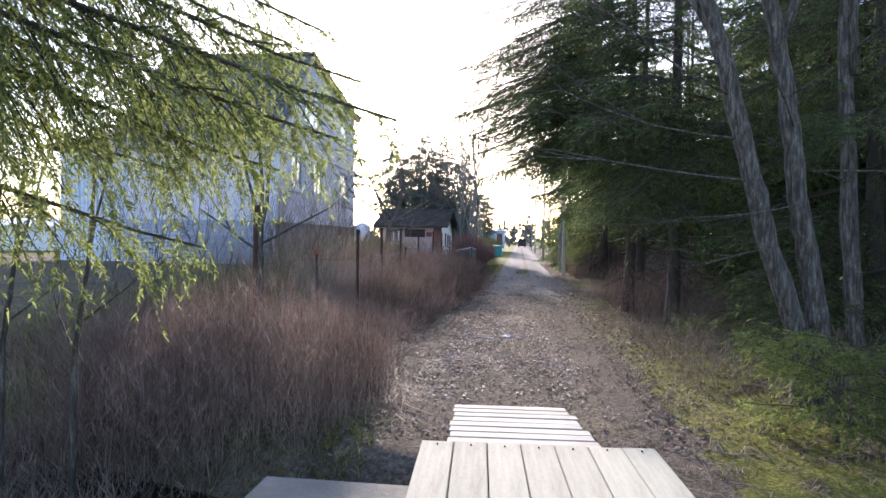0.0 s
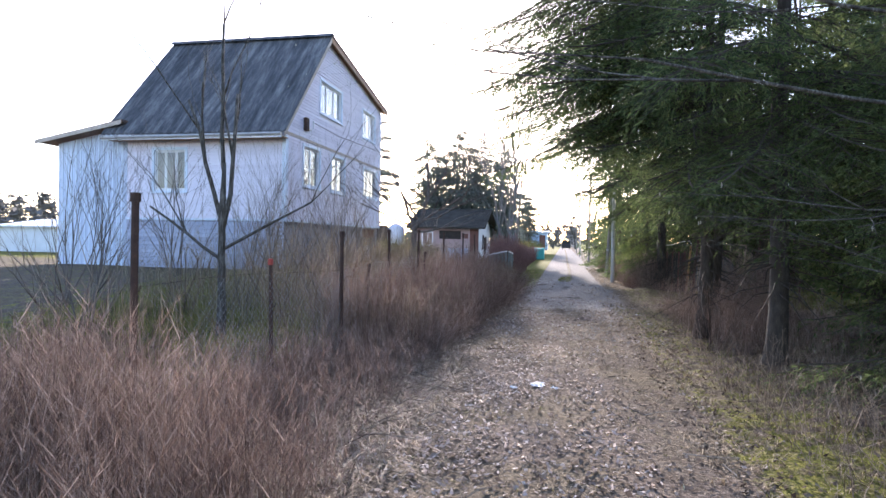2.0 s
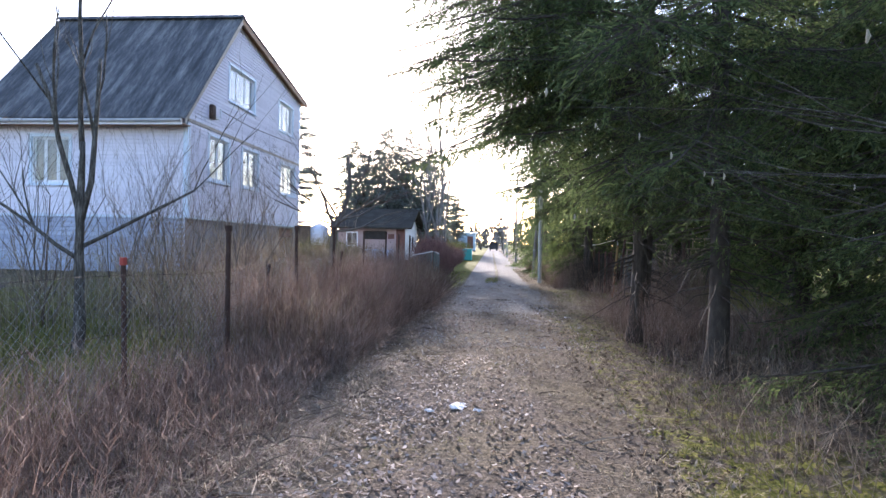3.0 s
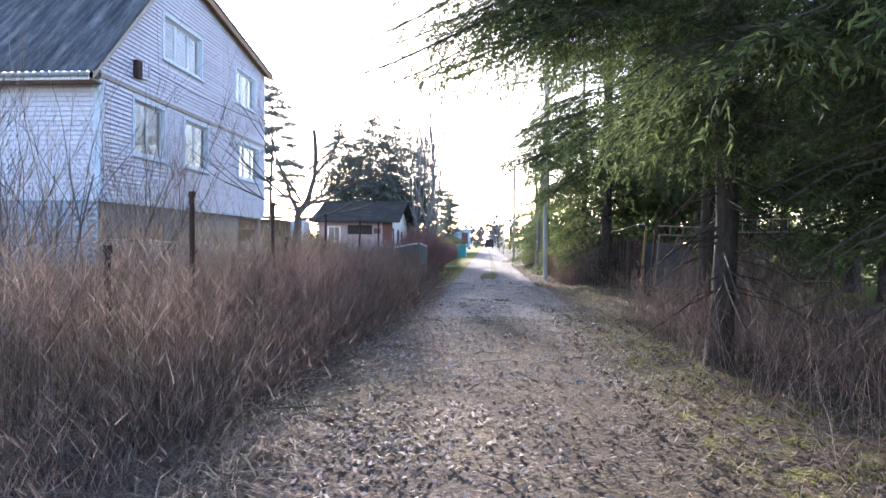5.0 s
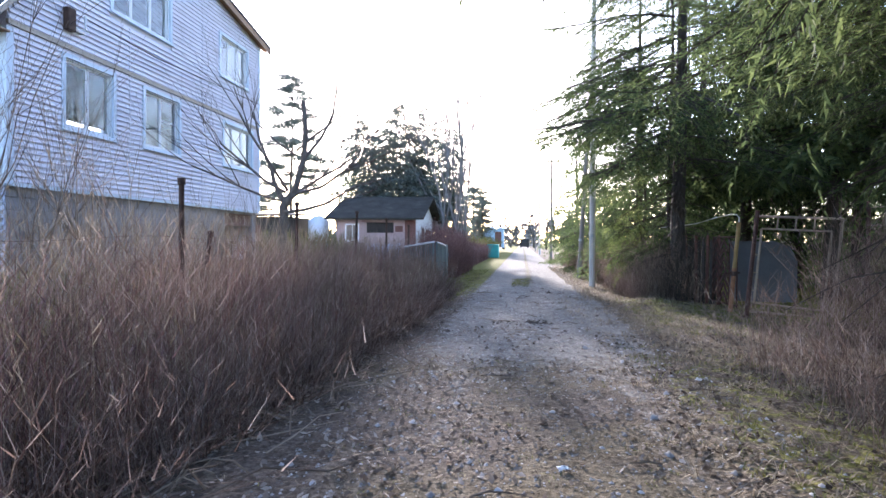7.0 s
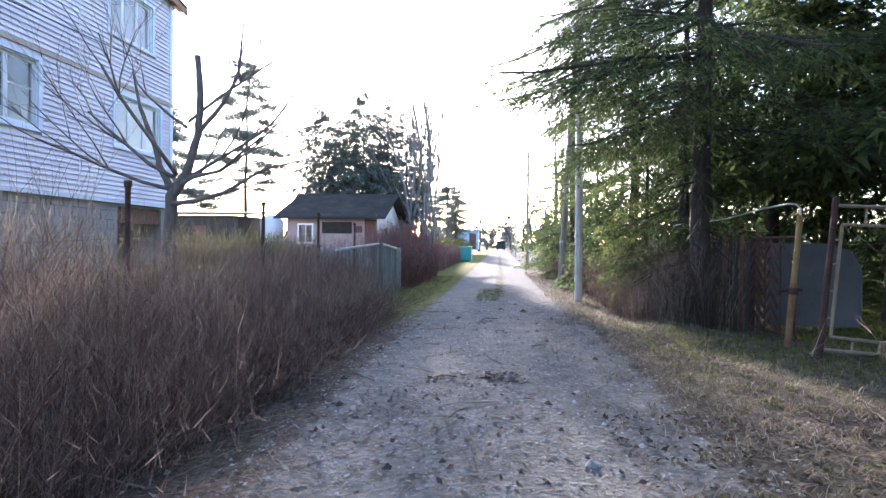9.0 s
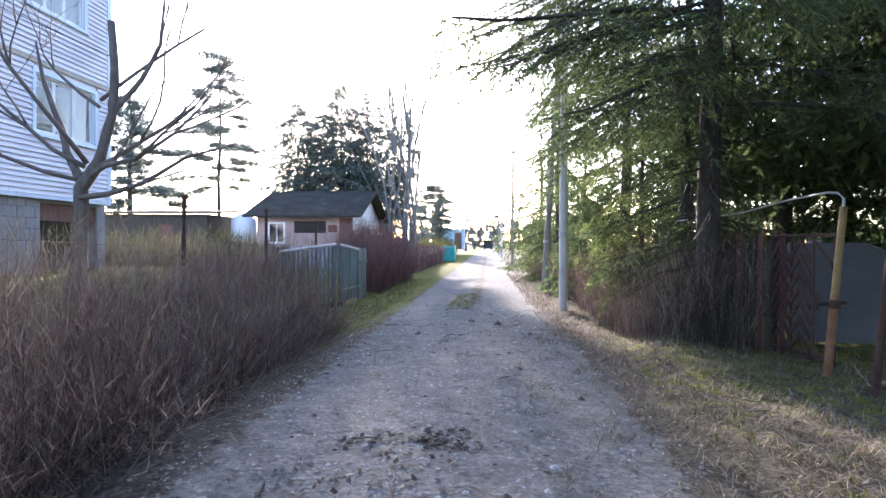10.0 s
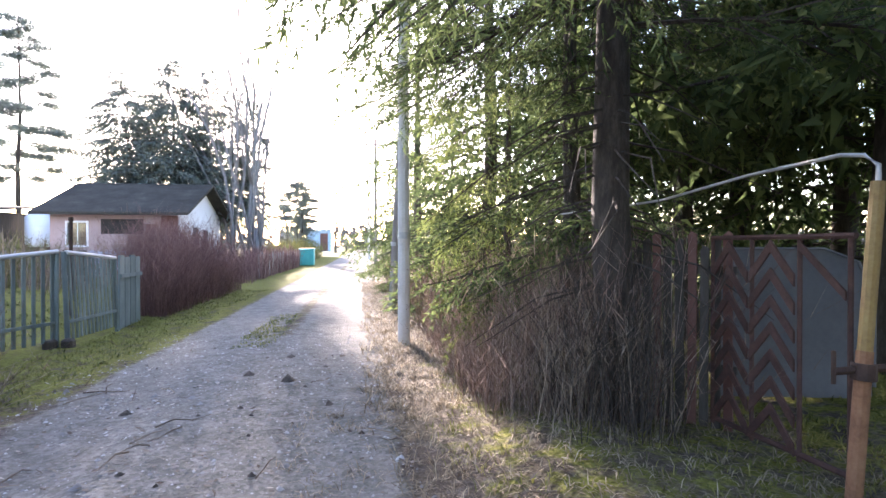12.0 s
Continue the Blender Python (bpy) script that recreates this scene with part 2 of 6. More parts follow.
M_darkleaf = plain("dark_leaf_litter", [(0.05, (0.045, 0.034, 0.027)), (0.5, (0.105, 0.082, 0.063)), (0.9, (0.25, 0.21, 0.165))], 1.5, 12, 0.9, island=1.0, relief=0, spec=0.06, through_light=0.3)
M_leaf = plain("dead_leaves", [(0.05, (0.105, 0.082, 0.067)), (0.45, (0.185, 0.152, 0.127)), (0.75, (0.27, 0.235, 0.20)), (1.0, (0.47, 0.43, 0.39))], 1.5, 12, 0.9, island=1.0, relief=0, spec=0.06, through_light=0.35)
M_pebble = plain("gravel_stones", [(0.2, (0.14, 0.137, 0.133)), (0.5, (0.26, 0.256, 0.25)), (0.85, (0.45, 0.443, 0.435))], 2, 30, 0.95, island=0.7, relief=0, spec=0.08)
M_twig = plain("dead_twigs", [(0.2, (0.09, 0.065, 0.048)), (0.5, (0.20, 0.155, 0.115)), (0.8, (0.36, 0.29, 0.22))], 1.5, 14, 0.9, island=0.6, relief=0)
M_pink = plain("faded_pink_render", [(0.25, (0.29, 0.21, 0.20)), (0.55, (0.40, 0.31, 0.295)), (0.8, (0.48, 0.39, 0.37))], 0.8, 14, 0.9)
M_whitewash = plain("whitewash", [(0.25, (0.58, 0.57, 0.56)), (0.8, (0.78, 0.77, 0.76))], 0.8, 14, 0.9)
M_teal = plain("teal_paint", [(0.3, (0.03, 0.30, 0.28)), (0.7, (0.06, 0.42, 0.39))], 3, 20, 0.5)
M_skyblue = plain("pale_blue_paint", [(0.3, (0.28, 0.42, 0.55)), (0.7, (0.40, 0.55, 0.66))], 3, 20, 0.6)
M_black = plain("dark_vehicle_paint", [(0.3, (0.010, 0.010, 0.012)), (0.7, (0.03, 0.03, 0.034))], 3, 20, 0.35)
M_sheet = plain("grey_sheet_metal", [(0.25, (0.10, 0.105, 0.11)), (0.7, (0.17, 0.175, 0.185))], 1.5, 20, 0.65, relief=0.15)
M_darkwood = plain("dark_old_boards", [(0.25, (0.035, 0.030, 0.026)), (0.55, (0.075, 0.065, 0.056)), (0.8, (0.13, 0.115, 0.10))], 3, 30, 0.9, stretch=(4, 4, 0.6))
M_bush = plain("budding_shrubs", [(0.25, (0.07, 0.075, 0.025)), (0.5, (0.15, 0.15, 0.05)), (0.8, (0.26, 0.24, 0.10))], 0.5, 5, 0.8, island=0.6, relief=0, through_light=0.3)
M_moss_roof = plain("mossy_old_roofing", [(0.25, (0.028, 0.026, 0.022)), (0.55, (0.058, 0.054, 0.046)), (0.8, (0.105, 0.098, 0.082))], 1.2, 12, 0.95, relief=0.5, spec=0.04)
M_bluetarp = plain("faded_blue_plastic", [(0.3, (0.22, 0.27, 0.34)), (0.7, (0.36, 0.42, 0.50))], 6, 30, 0.5)
M_paper = plain("white_paper_scrap", [(0.3, (0.62, 0.62, 0.62)), (0.7, (0.80, 0.80, 0.80))], 6, 30, 0.8)
M_curtain = plain("pale_curtain", [(0.3, (0.50, 0.48, 0.45)), (0.7, (0.66, 0.64, 0.60))], 3, 30, 0.9, stretch=(6, 6, 0.6))
M_tarp = plain("white_tank_plastic", [(0.3, (0.55, 0.60, 0.65)), (0.7, (0.72, 0.76, 0.80))], 2, 20, 0.4)
M_redcap = plain("faded_red_cap", [(0.3, (0.28, 0.04, 0.03)), (0.7, (0.42, 0.08, 0.06))], 5, 30, 0.6)


def glass_material():
    m, n, l, b = material("window_glass", 0.02, 0.0, 0.5)
    b.inputs["Base Color"].default_value = (0.92, 0.96, 0.97, 1)
    b.inputs["Transmission Weight"].default_value = 1.0
    b.inputs["IOR"].default_value = 1.5
    return m


def water_material():
    m, n, l, b = material("ditch_water", 0.04, 0.0, 0.5)
    b.inputs["Base Color"].default_value = (0.012, 0.011, 0.009, 1)
    w = noise_tex(n, l, 3.0, 3.0, 0.5)
    bump(n, l, b, w.outputs[0], 0.12, 0.02)
    return m


M_glass, M_water = glass_material(), water_material()


def ground_material():
    """Gravel lane, leaf litter and moss by two masks of the ground, broken up by noise."""
    m, n, l, b = material("ground", 1.0, 0.0, 0.04)
    at_l, at_g = n.new("ShaderNodeAttribute"), n.new("ShaderNodeAttribute")
    at_l.attribute_name, at_g.attribute_name = "gravel", "green"
    big = noise_tex(n, l, 0.55, 4, 0.65, coord="Position")
    mid = noise_tex(n, l, 4.0, 5, 0.7, coord="Position")
    fine = noise_tex(n, l, 26.0, 6, 0.75, coord="Position")
    v = n.new("ShaderNodeTexVoronoi")
    v.inputs["Scale"].default_value = 34.0
    g = n.new("ShaderNodeNewGeometry")
    l.new(g.outputs["Position"], v.inputs["Vector"])
    litter = ramp(n, l, fine.outputs[0], [(0.28, (0.042, 0.034, 0.028)), (0.46, (0.105, 0.085, 0.069)), (0.60, (0.185, 0.155, 0.13)), (0.78, (0.31, 0.27, 0.235))])
    straw = ramp(n, l, fine.outputs[0], [(0.28, (0.055, 0.046, 0.032)), (0.50, (0.145, 0.120, 0.083)), (0.75, (0.28, 0.24, 0.17))])
    stone = ramp(n, l, v.outputs["Color"], [(0.1, (0.138, 0.131, 0.120)), (0.5, (0.225, 0.215, 0.197)), (0.95, (0.345, 0.333, 0.312))])
    dust = ramp(n, l, fine.outputs[0], [(0.3, (0.148, 0.138, 0.121)), (0.7, (0.27, 0.255, 0.228))])
    gravel = mix(n, l, 0.5, stone, dust)
    moss = ramp(n, l, fine.outputs[0], [(0.28, (0.050, 0.055, 0.016)), (0.5, (0.150, 0.150, 0.036)), (0.75, (0.29, 0.27, 0.085))])
    soil = mix(n, l, ramp(n, l, big.outputs[0], [(0.42, (0, 0, 0)), (0.6, (1, 1, 1))]), litter, straw)

    def soft(att, noise_out, k):
        s = maths(n, l, "ADD", att.outputs["Fac"], maths(n, l, "MULTIPLY", maths(n, l, "SUBTRACT", noise_out, 0.5), k))
        return ramp(n, l, s, [(0.42, (0, 0, 0)), (0.60, (1, 1, 1))])

    col = mix(n, l, soft(at_g, mid.outputs[0], 1.3), soil, moss)
    col = mix(n, l, soft(at_l, mid.outputs[0], 0.8), col, gravel)
    col = mix(n, l, 0.55, col, ramp(n, l, mid.outputs[0], [(0.32, (0.42, 0.41, 0.40)), (0.68, (1.3, 1.3, 1.3))]), "MULTIPLY")
    l.new(col, b.inputs["Base Color"])
    h = maths(n, l, "ADD", fine.outputs[0], maths(n, l, "MULTIPLY", v.outputs["Distance"], 0.6))
    bump(n, l, b, h, 0.7, 0.03)
    return m


M_ground = ground_material()


# ---------- ground ----------
def smooth(a, b, x):
    t = np.clip((x - a) / (b - a), 0, 1)
    return t * t * (3 - 2 * t)


def lane_x(y):
    return 0.45 + 0.006 * y


def ditch_y(x):
    return 2.9 - 0.30 * x


def ground_z(x, y):
    """Height of the ground; works on arrays."""
    x, y = np.asarray(x, float), np.asarray(y, float)
    d = np.abs(x - lane_x(y))
    z = 0.025 * np.sin(2.1 * x + 0.7 * y) * np.cos(1.3 * y - 0.5 * x) + 0.015 * np.sin(5.3 * x + 1.1) * np.sin(4.7 * y)
    z = z * smooth(0.3, 2.5, d) + 0.03 * (1 - smooth(0.2, 1.6, d)) - 0.025 * np.exp(-((d - 0.75) / 0.25) ** 2)
    z = z - 0.10 * np.exp(-((x + 1.9) / 0.5) ** 2) * smooth(7, 11, y) * (1 - smooth(24, 26, y))
    z = z + 0.55 * smooth(-4.5, -8.5, x) * smooth(9, 18, y) * (1 - smooth(31, 40, y))
    z = z + 0.18 * smooth(2.2, 3.4, x) * (1 - smooth(9, 14, y)) * smooth(3.5, 5, y)
    z = z + 0.13 * np.exp(-((x - 2.9) / 0.6) ** 2 - ((y - 23.3) / 1.1) ** 2)
    dy = (y - ditch_y(x)) / np.where(np.abs(x - 0.2) < 1.6, 0.8, 1.15)
    z = z - 0.85 * np.exp(-dy ** 4) * (1 - smooth(7, 12, np.abs(x)))
    return z


def axis(inner0, inner1, step, outer, grow=1.25):
    pts = list(np.arange(inner0, inner1 + step / 2, step))
    s, p = step, pts[-1]
    while p < outer:
        s *= grow
        p += s
        pts.append(p)
    s, p = step, pts[0]
    while p > -outer:
        s *= grow
        p -= s
        pts.insert(0, p)
    return np.array(pts)


gx, gy = axis(-6, 6, 0.10, 2500), axis(0, 32, 0.13, 2500)
GX, GY = np.meshgrid(gx, gy)
GZ = ground_z(GX, GY)
nx, ny = len(gx), len(gy)
ids = np.arange(nx * ny).reshape(ny, nx)
quads = np.stack([ids[:-1, :-1], ids[:-1, 1:], ids[1:, 1:], ids[1:, :-1]], -1).reshape(-1, 4)
me = np_mesh("ground", np.stack([GX, GY, GZ], -1).reshape(-1, 3), quads, True)
D = np.abs(GX - lane_x(GY))
grav = (1 - smooth(0.95, 1.75, D)) * smooth(13.5, 21, GY) * (1 - 0.55 * np.exp(-(D / 0.28) ** 2) * (smooth(27, 29, GY)))
grav = np.maximum(grav, 0.5 * np.exp(-((D - 0.7) / 0.35) ** 2) * smooth(9, 17, GY))
green = (0.60 - 0.16 * smooth(7, 11, GY)) * smooth(0.7, 1.2, GX - lane_x(GY)) * (1 - smooth(2.0, 2.9, GX - lane_x(GY))) * (1 - smooth(17, 21, GY))
green = np.maximum(green, 0.52 * smooth(1.2, 2.0, GX - lane_x(GY)) * smooth(19, 22, GY) * (1 - 0.4 * smooth(26, 28, GY)))
green = np.maximum(green, 0.64 * smooth(-1.0, -1.5, GX - lane_x(GY)) * smooth(23, 26, GY))
green = np.maximum(green, 0.55 * smooth(-3.5, -4.5, GX) * (1 - 0.3 * smooth(-8, -11, GX)))
green = np.maximum(green, 0.5 * np.exp(-(D / 0.25) ** 2) * smooth(26, 30, GY))
green = np.maximum(green, 0.75 * smooth(4.5, 6, GX) * smooth(18, 21, GY))
for key, arr in (("gravel", grav), ("green", green)):
    a = me.attributes.new(key, "FLOAT", "POINT")
    a.data.foreach_set("value", arr.astype(np.float32).ravel())
me.materials.append(M_ground)
tagged(new("ground", me), "gravel lane with leaf litter, moss and rough grass verges", "ground", kind="structure")

buf = Buf().box((-9, 0.2, -0.62), (8, 6.5, -0.56))
tagged(part("water", buf, M_water), "dark still water in a roadside ditch", "water", kind="structure")


# ---------- the house ----------
def pieces_of_row(lo, hi, z0, z1, holes):
    """Stretches of a row of boards between lo and hi that no opening takes out."""
    spans = [(lo, hi)]
    for a, b, c, d in holes:
        if z1 > c and z0 < d:
            spans = [s for p, q in spans for s in ((p, min(q, a)), (max(p, b), q)) if s[1] - s[0] > 0.03]
    return spans


def roof_line(y):
    return 5.15 + (y - 20.6) * (9.42 - 5.15) / (24.2 - 20.6) if y < 24.2 else 9.42 - (y - 24.2) * (9.42 - 8.15) / (31.4 - 24.2)


def window(parent, label, frame_of, w, h, leaves, transom=False, curtain=True):
    """A casement: casing, frame, sashes, panes. Local: x along the wall, y out of it, z up, from its lower left corner."""
    win = new("window")
    win.parent = parent
    win.matrix_local = frame_of
    win["label"] = label
    c = Buf()
    t = 0.09
    for a, b in (((-t, 0.0, -t), (0, 0.05, h + t)), ((w, 0.0, -t), (w + t, 0.05, h + t)), ((0, 0.0, h), (w, 0.05, h + t)), ((0, 0.0, -t), (w, 0.05, 0))):
        c.box(a, b)
    part("casing", c, M_trim, win)
    part("sill", Buf().box((-t - 0.02, 0.05, -t), (w + t + 0.02, 0.10, -t + 0.03)), M_trim, win)
    part("reveal", Buf().box((0, -0.16, 0), (0.03, 0.0, h)).box((w - 0.03, -0.16, 0), (w, 0.0, h)).box((0.03, -0.16, h - 0.03), (w - 0.03, 0.0, h)).box((0.03, -0.16, 0), (w - 0.03, 0.0, 0.03)), M_white, win)
    k = w / leaves
    for i in range(leaves):
        x0, x1, s = i * k + 0.034, (i + 1) * k - 0.004, 0.045
        if i:
            x0 = i * k + 0.004
        if i == leaves - 1:
            x1 = w - 0.034
        f = Buf().box((x0, -0.09, 0.034), (x0 + s, -0.05, h - 0.034)).box((x1 - s, -0.09, 0.034), (x1, -0.05, h - 0.034))
        f.box((x0 + s, -0.09, 0.034), (x1 - s, -0.05, 0.034 + s)).box((x0 + s, -0.09, h - 0.034 - s), (x1 - s, -0.05, h - 0.034))
        zs = [0.034 + s, h - 0.034 - s]
        if transom and i == leaves - 1:
            zm = h * 0.55
            f.box((x0 + s, -0.09, zm), (x1 - s, -0.05, zm + 0.03))
        part("sash", f, M_white, win)
        pane = part("pane", Buf().box((x0 + s, -0.074, zs[0]), (x1 - s, -0.068, zs[1])), M_glass, win)
        pane.visible_shadow = False
    if curtain:
        cv, cf, n = [], [], 40
        for i in range(n + 1):
            x = w * i / n
            y = -0.30 + 0.03 * math.sin(i * 1.9)
            cv += [(x, y, 0.0), (x, y, h * 0.96)]
            if i < n and not 14 < i < 24:
                cf.append((2 * i, 2 * i + 2, 2 * i + 3, 2 * i + 1))
        part("curtain", Buf().add(cv, cf), M_curtain, win)
    return win


def siding(parent, rows, m, side_x=None, side_y=None, holes=(), limits=None, mat=None):
    """Lapped boards on a wall: m places local x along, y out, z up."""
    z0, z1, step, lo, hi = rows
    z, cache = z0, {}
    while z < z1 - 0.02:
        a, b = limits(z + step * 0.6) if limits else (lo, hi)
        for p, q in pieces_of_row(a, b, z, z + step, holes):
            key = (round(q - p, 3),)
            if key not in cache:
                me = Buf().prism([(0, 0.004, 0.016), (0, 0.044, 0.0), (0, 0.046, 0.012), (0, 0.006, step + 0.006), (0, 0.0, step + 0.006)], (q - p - 0.004, 0, 0)).mesh("board")
                me.materials.append(mat)
                cache[key] = me
            ob = new("board", cache[key])
            ob.parent = parent
            ob.matrix_local = m @ pose(p, 0, z)
        z += step


def build_house():
    h = thing("house", "two-storey dacha with pale lavender board siding and a steep dark roof", "house", (-8.85, 20.9, 0.0))
    X0, X1, Y1 = -6.0, 0.0, 10.2            # local: the gable stands at x = 0, the long wall at y = 0
    to_gable = Matrix(((0, 1, 0, 0), (1, 0, 0, 0), (0, 0, 1, 0), (0, 0, 0, 1)))  # along = y, out = +x
    to_front = Matrix(((1, 0, 0, 0), (0, -1, 0, 0), (0, 0, 1, 0), (0, 0, 0, 1)))  # along = x, out = -y
    # openings as along0, along1, z0, z1
    wins = [(1.32, 2.72, 3.52, 4.92, 2, False), (3.86, 5.30, 3.54, 4.92, 2, True), (7.72, 9.62, 3.62, 4.90, 3, False),
            (2.72, 4.88, 6.42, 7.62, 3, False), (7.50, 9.25, 6.34, 7.56, 3, False)]
    holes = [w[:4] for w in wins]
    pad = [(a - 0.09, b + 0.09, c - 0.09, d + 0.09) for a, b, c, d in holes]
    garage = (8.0, 9.9, 0.0, 2.12)

    def columns(holes, breaks, lo, hi, bottom, top, thick, matrix):
        b = Buf()
        cuts = sorted({lo, hi, *breaks, *[v for q in holes for v in q[:2]]})
        cuts = [c for c in cuts if lo <= c <= hi]
        for a, c in zip(cuts, cuts[1:]):
            mid, zs = (a + c) / 2, [bottom]
            for q in sorted((q for q in holes if q[0] <= mid <= q[1]), key=lambda q: q[2]):
                zs += [q[2], q[3]]
            for i in range(0, len(zs), 2):
                if i + 1 < len(zs):
                    t0 = t1 = zs[i + 1]
                else:
                    t0, t1 = top(a), top(c)
                if min(t0, t1) - zs[i] > 0.005:
                    b.prism([matrix @ Vector(p) for p in ((a, 0, zs[i]), (c, 0, zs[i]), (c, 0, t1), (a, 0, t0))], matrix.to_3x3() @ Vector((0, -thick, 0)))
        return b

    top = lambda s: roof_line(s + 20.9) - 0.12
    gable = part("gable_wall", columns(holes, [3.3], 0.0, Y1, 2.26, top, 0.16, to_gable), M_siding, h, "pale lavender lapped boards")
    front_hole = [(-4.92, -3.72, 3.22, 4.62)]
    front = part("front_wall", columns(front_hole, [], X0, -0.17, 2.26, lambda s: 5.05, 0.16, to_front), M_siding, h)
    part("back_wall", Buf().box((X0, Y1 - 0.16, 0.0), (-0.17, Y1, 8.0)).box((X0, 0.17, 0.0), (X0 + 0.15, Y1 - 0.17, 5.0)), M_siding, h)
    base = part("base_wall", columns([garage], [], 0.0, Y1, 0.0, lambda s: 2.25, 0.22, pose(-0.10, 0, 0) @ to_gable), M_masonry, h, "grey block foundation")
    part("front_base_wall", Buf().box((X0, 0.02, 0.0), (-0.33, 0.2, 2.25)), M_masonry, h)
    # Garage shade is painted: a near-black panel behind the opening.
    part("garage_back", Buf().box((-2.0, 7.6, 0.0), (-1.9, 10.0, 2.2)), M_dark, h, "near-black panel for the shade inside the garage")
    part("garage_lintel", Buf().box((-0.30, 8.0, 1.72), (-0.16, 9.9, 2.12)), M_rustpanel, h, "red-brown panel over the garage opening")
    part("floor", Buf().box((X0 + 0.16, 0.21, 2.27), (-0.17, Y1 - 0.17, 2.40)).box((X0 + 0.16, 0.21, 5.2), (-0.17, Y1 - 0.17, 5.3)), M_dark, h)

    def lim(z):
        lo, hi = 0.0, Y1
        zz = z + 0.14
        if zz > 5.49:
            lo = max(lo, (zz - 5.15) / ((9.42 - 5.15) / 3.6) - 0.3)
        if zz > 8.2:
            hi = min(hi, 3.3 + (9.42 - zz) * 7.2 / 1.27)
        return lo, hi

    siding(gable, (2.27, 9.1, 0.113, 0, Y1), to_gable, holes=pad, limits=lim, mat=M_siding)
    siding(front, (2.27, 4.98, 0.113, X0, -0.01), to_front, holes=[(a - 0.09, b + 0.09, c - 0.09, d + 0.09) for a, b, c, d in front_hole], mat=M_siding)
    siding(front, (0.35, 2.2, 0.14, X0, -0.05), to_front @ pose(0, -0.03, 0), mat=M_siding_blue)
    # masonry courses of the gable's base near the corner
    blocks = {}
    for r in range(8):
        y = 0.05 - (0.24 if r % 2 else 0)
        while y < 7.9:
            a, b = max(y, 0.03), min(y + 0.47, 7.95)
            if b - a > 0.08:
                k = round(b - a, 3)
                if k not in blocks:
                    blocks[k] = bevelled(Buf().box((0, 0, 0), (0.035, b - a, 0.225)), 0.008)
                    blocks[k].materials.append(M_masonry)
                ob = new("block", blocks[k])
                ob.parent, ob.matrix_local = base, pose(-0.10, a, 0.35 + r * 0.237)
            y += 0.485
    # trims
    part("floor_band", Buf().box((0.0, -0.02, 5.10), (0.055, Y1 + 0.02, 5.19)), M_fascia, h, "dark weathered band between the storeys")
    part("corner_board", Buf().box((0.0, -0.055, 2.24), (0.045, 0.10, 5.05)).box((-0.10, -0.055, 2.24), (0.0, -0.025, 5.05)), M_trim, h, "pale blue corner board")
    part("corner_board", Buf().box((0.0, Y1 - 0.10, 2.24), (0.045, Y1 + 0.045, 8.0)), M_trim, h, "pale blue corner board")
    for y in (3.28, 6.45):
        part("joint_strip", Buf().box((0.0, y, 2.24), (0.035, y + 0.06, 5.09)), M_siding, h)
        part("joint_strip", Buf().box((0.0, y, 5.20), (0.035, y + 0.06, 6.2 if y < 4 else 8.5)), M_siding, h)
    part("drip_board", Buf().box((0.0, -0.02, 2.19), (0.05, Y1, 2.26)).box((X0, -0.06, 2.20), (0.0, -0.02, 2.265)), M_trim, h)
    # roof
    def slope(y0, z0, y1, z1, x0, x1, ribs):
        n, v, f = int((x1 - x0) / 0.045), [], []
        for i in range(n + 1):
            x = x0 + (x1 - x0) * i / n
            w = 0.022 * math.sin(i * math.pi / 2) if ribs else 0
            for j in range(9):
                t = j / 8
                v.append((x, y0 + (y1 - y0) * t, z0 + (z1 - z0) * t + w))
        m = len(v)
        v += [(a, b, c - 0.05) for a, b, c in v]
        for i in range(n):
            for j in range(8):
                a = i * 9 + j
                f += [(a, a + 9, a + 10, a + 1), (m + a, m + a + 1, m + a + 10, m + a + 9)]
        for i in range(n):
            for j, fl in ((0, 0), (8, 1)):
                a = i * 9 + j
                f.append((a, m + a, m + a + 9, a + 9) if not fl else (a, a + 9, m + a + 9, m + a))
        for j in range(8):
            a, b = j, n * 9 + j
            f += [(a, a + 1, m + a + 1, m + a), (b, m + b, m + b + 1, b + 1)]
        return Buf().add(v, f)
    part("roof", slope(-0.52, 5.14, 3.3, 9.47, -6.65, 0.24, True), M_roof, h, "dark corrugated sheets with pale lichen streaks")
    part("roof", slope(3.27, 9.49, 10.66, 8.15, -6.65, 0.24, True), M_roof, h)
    part("ridge_cap", Buf().prism([(-6.68, 3.1, 9.40), (-6.68, 3.28, 9.56), (-6.68, 3.52, 9.51), (-6.68, 3.28, 9.52)], (6.93, 0, 0)), M_roof, h)
    part("barge_board", Buf().prism([(0.20, -0.54, 4.93), (0.20, -0.50, 5.08), (0.20, 3.28, 9.40), (0.20, 3.28, 9.20)], (0.035, 0, 0)), M_fascia, h)
    part("barge_board", Buf().prism([(0.20, 3.29, 9.20), (0.20, 3.29, 9.40), (0.20, 10.68, 8.08), (0.20, 10.68, 7.90)], (0.035, 0, 0)), M_soffit, h, "brown barge board")
    part("gable_soffit", Buf().prism([(0.01, 3.29, 9.30), (0.195, 3.29, 9.30), (0.195, 3.29, 9.32), (0.01, 3.29, 9.32)], (0, 7.3, -1.31)), M_soffit, h)
    part("soffit", Buf().box((X0 - 0.5, -0.50, 4.93), (0.10, -0.03, 4.96)), M_soffit, h, "brown boarded eaves")
    part("fascia", Buf().box((-6.6, -0.545, 4.90), (0.10, -0.505, 5.06)), M_white, h)
    gut = Buf()
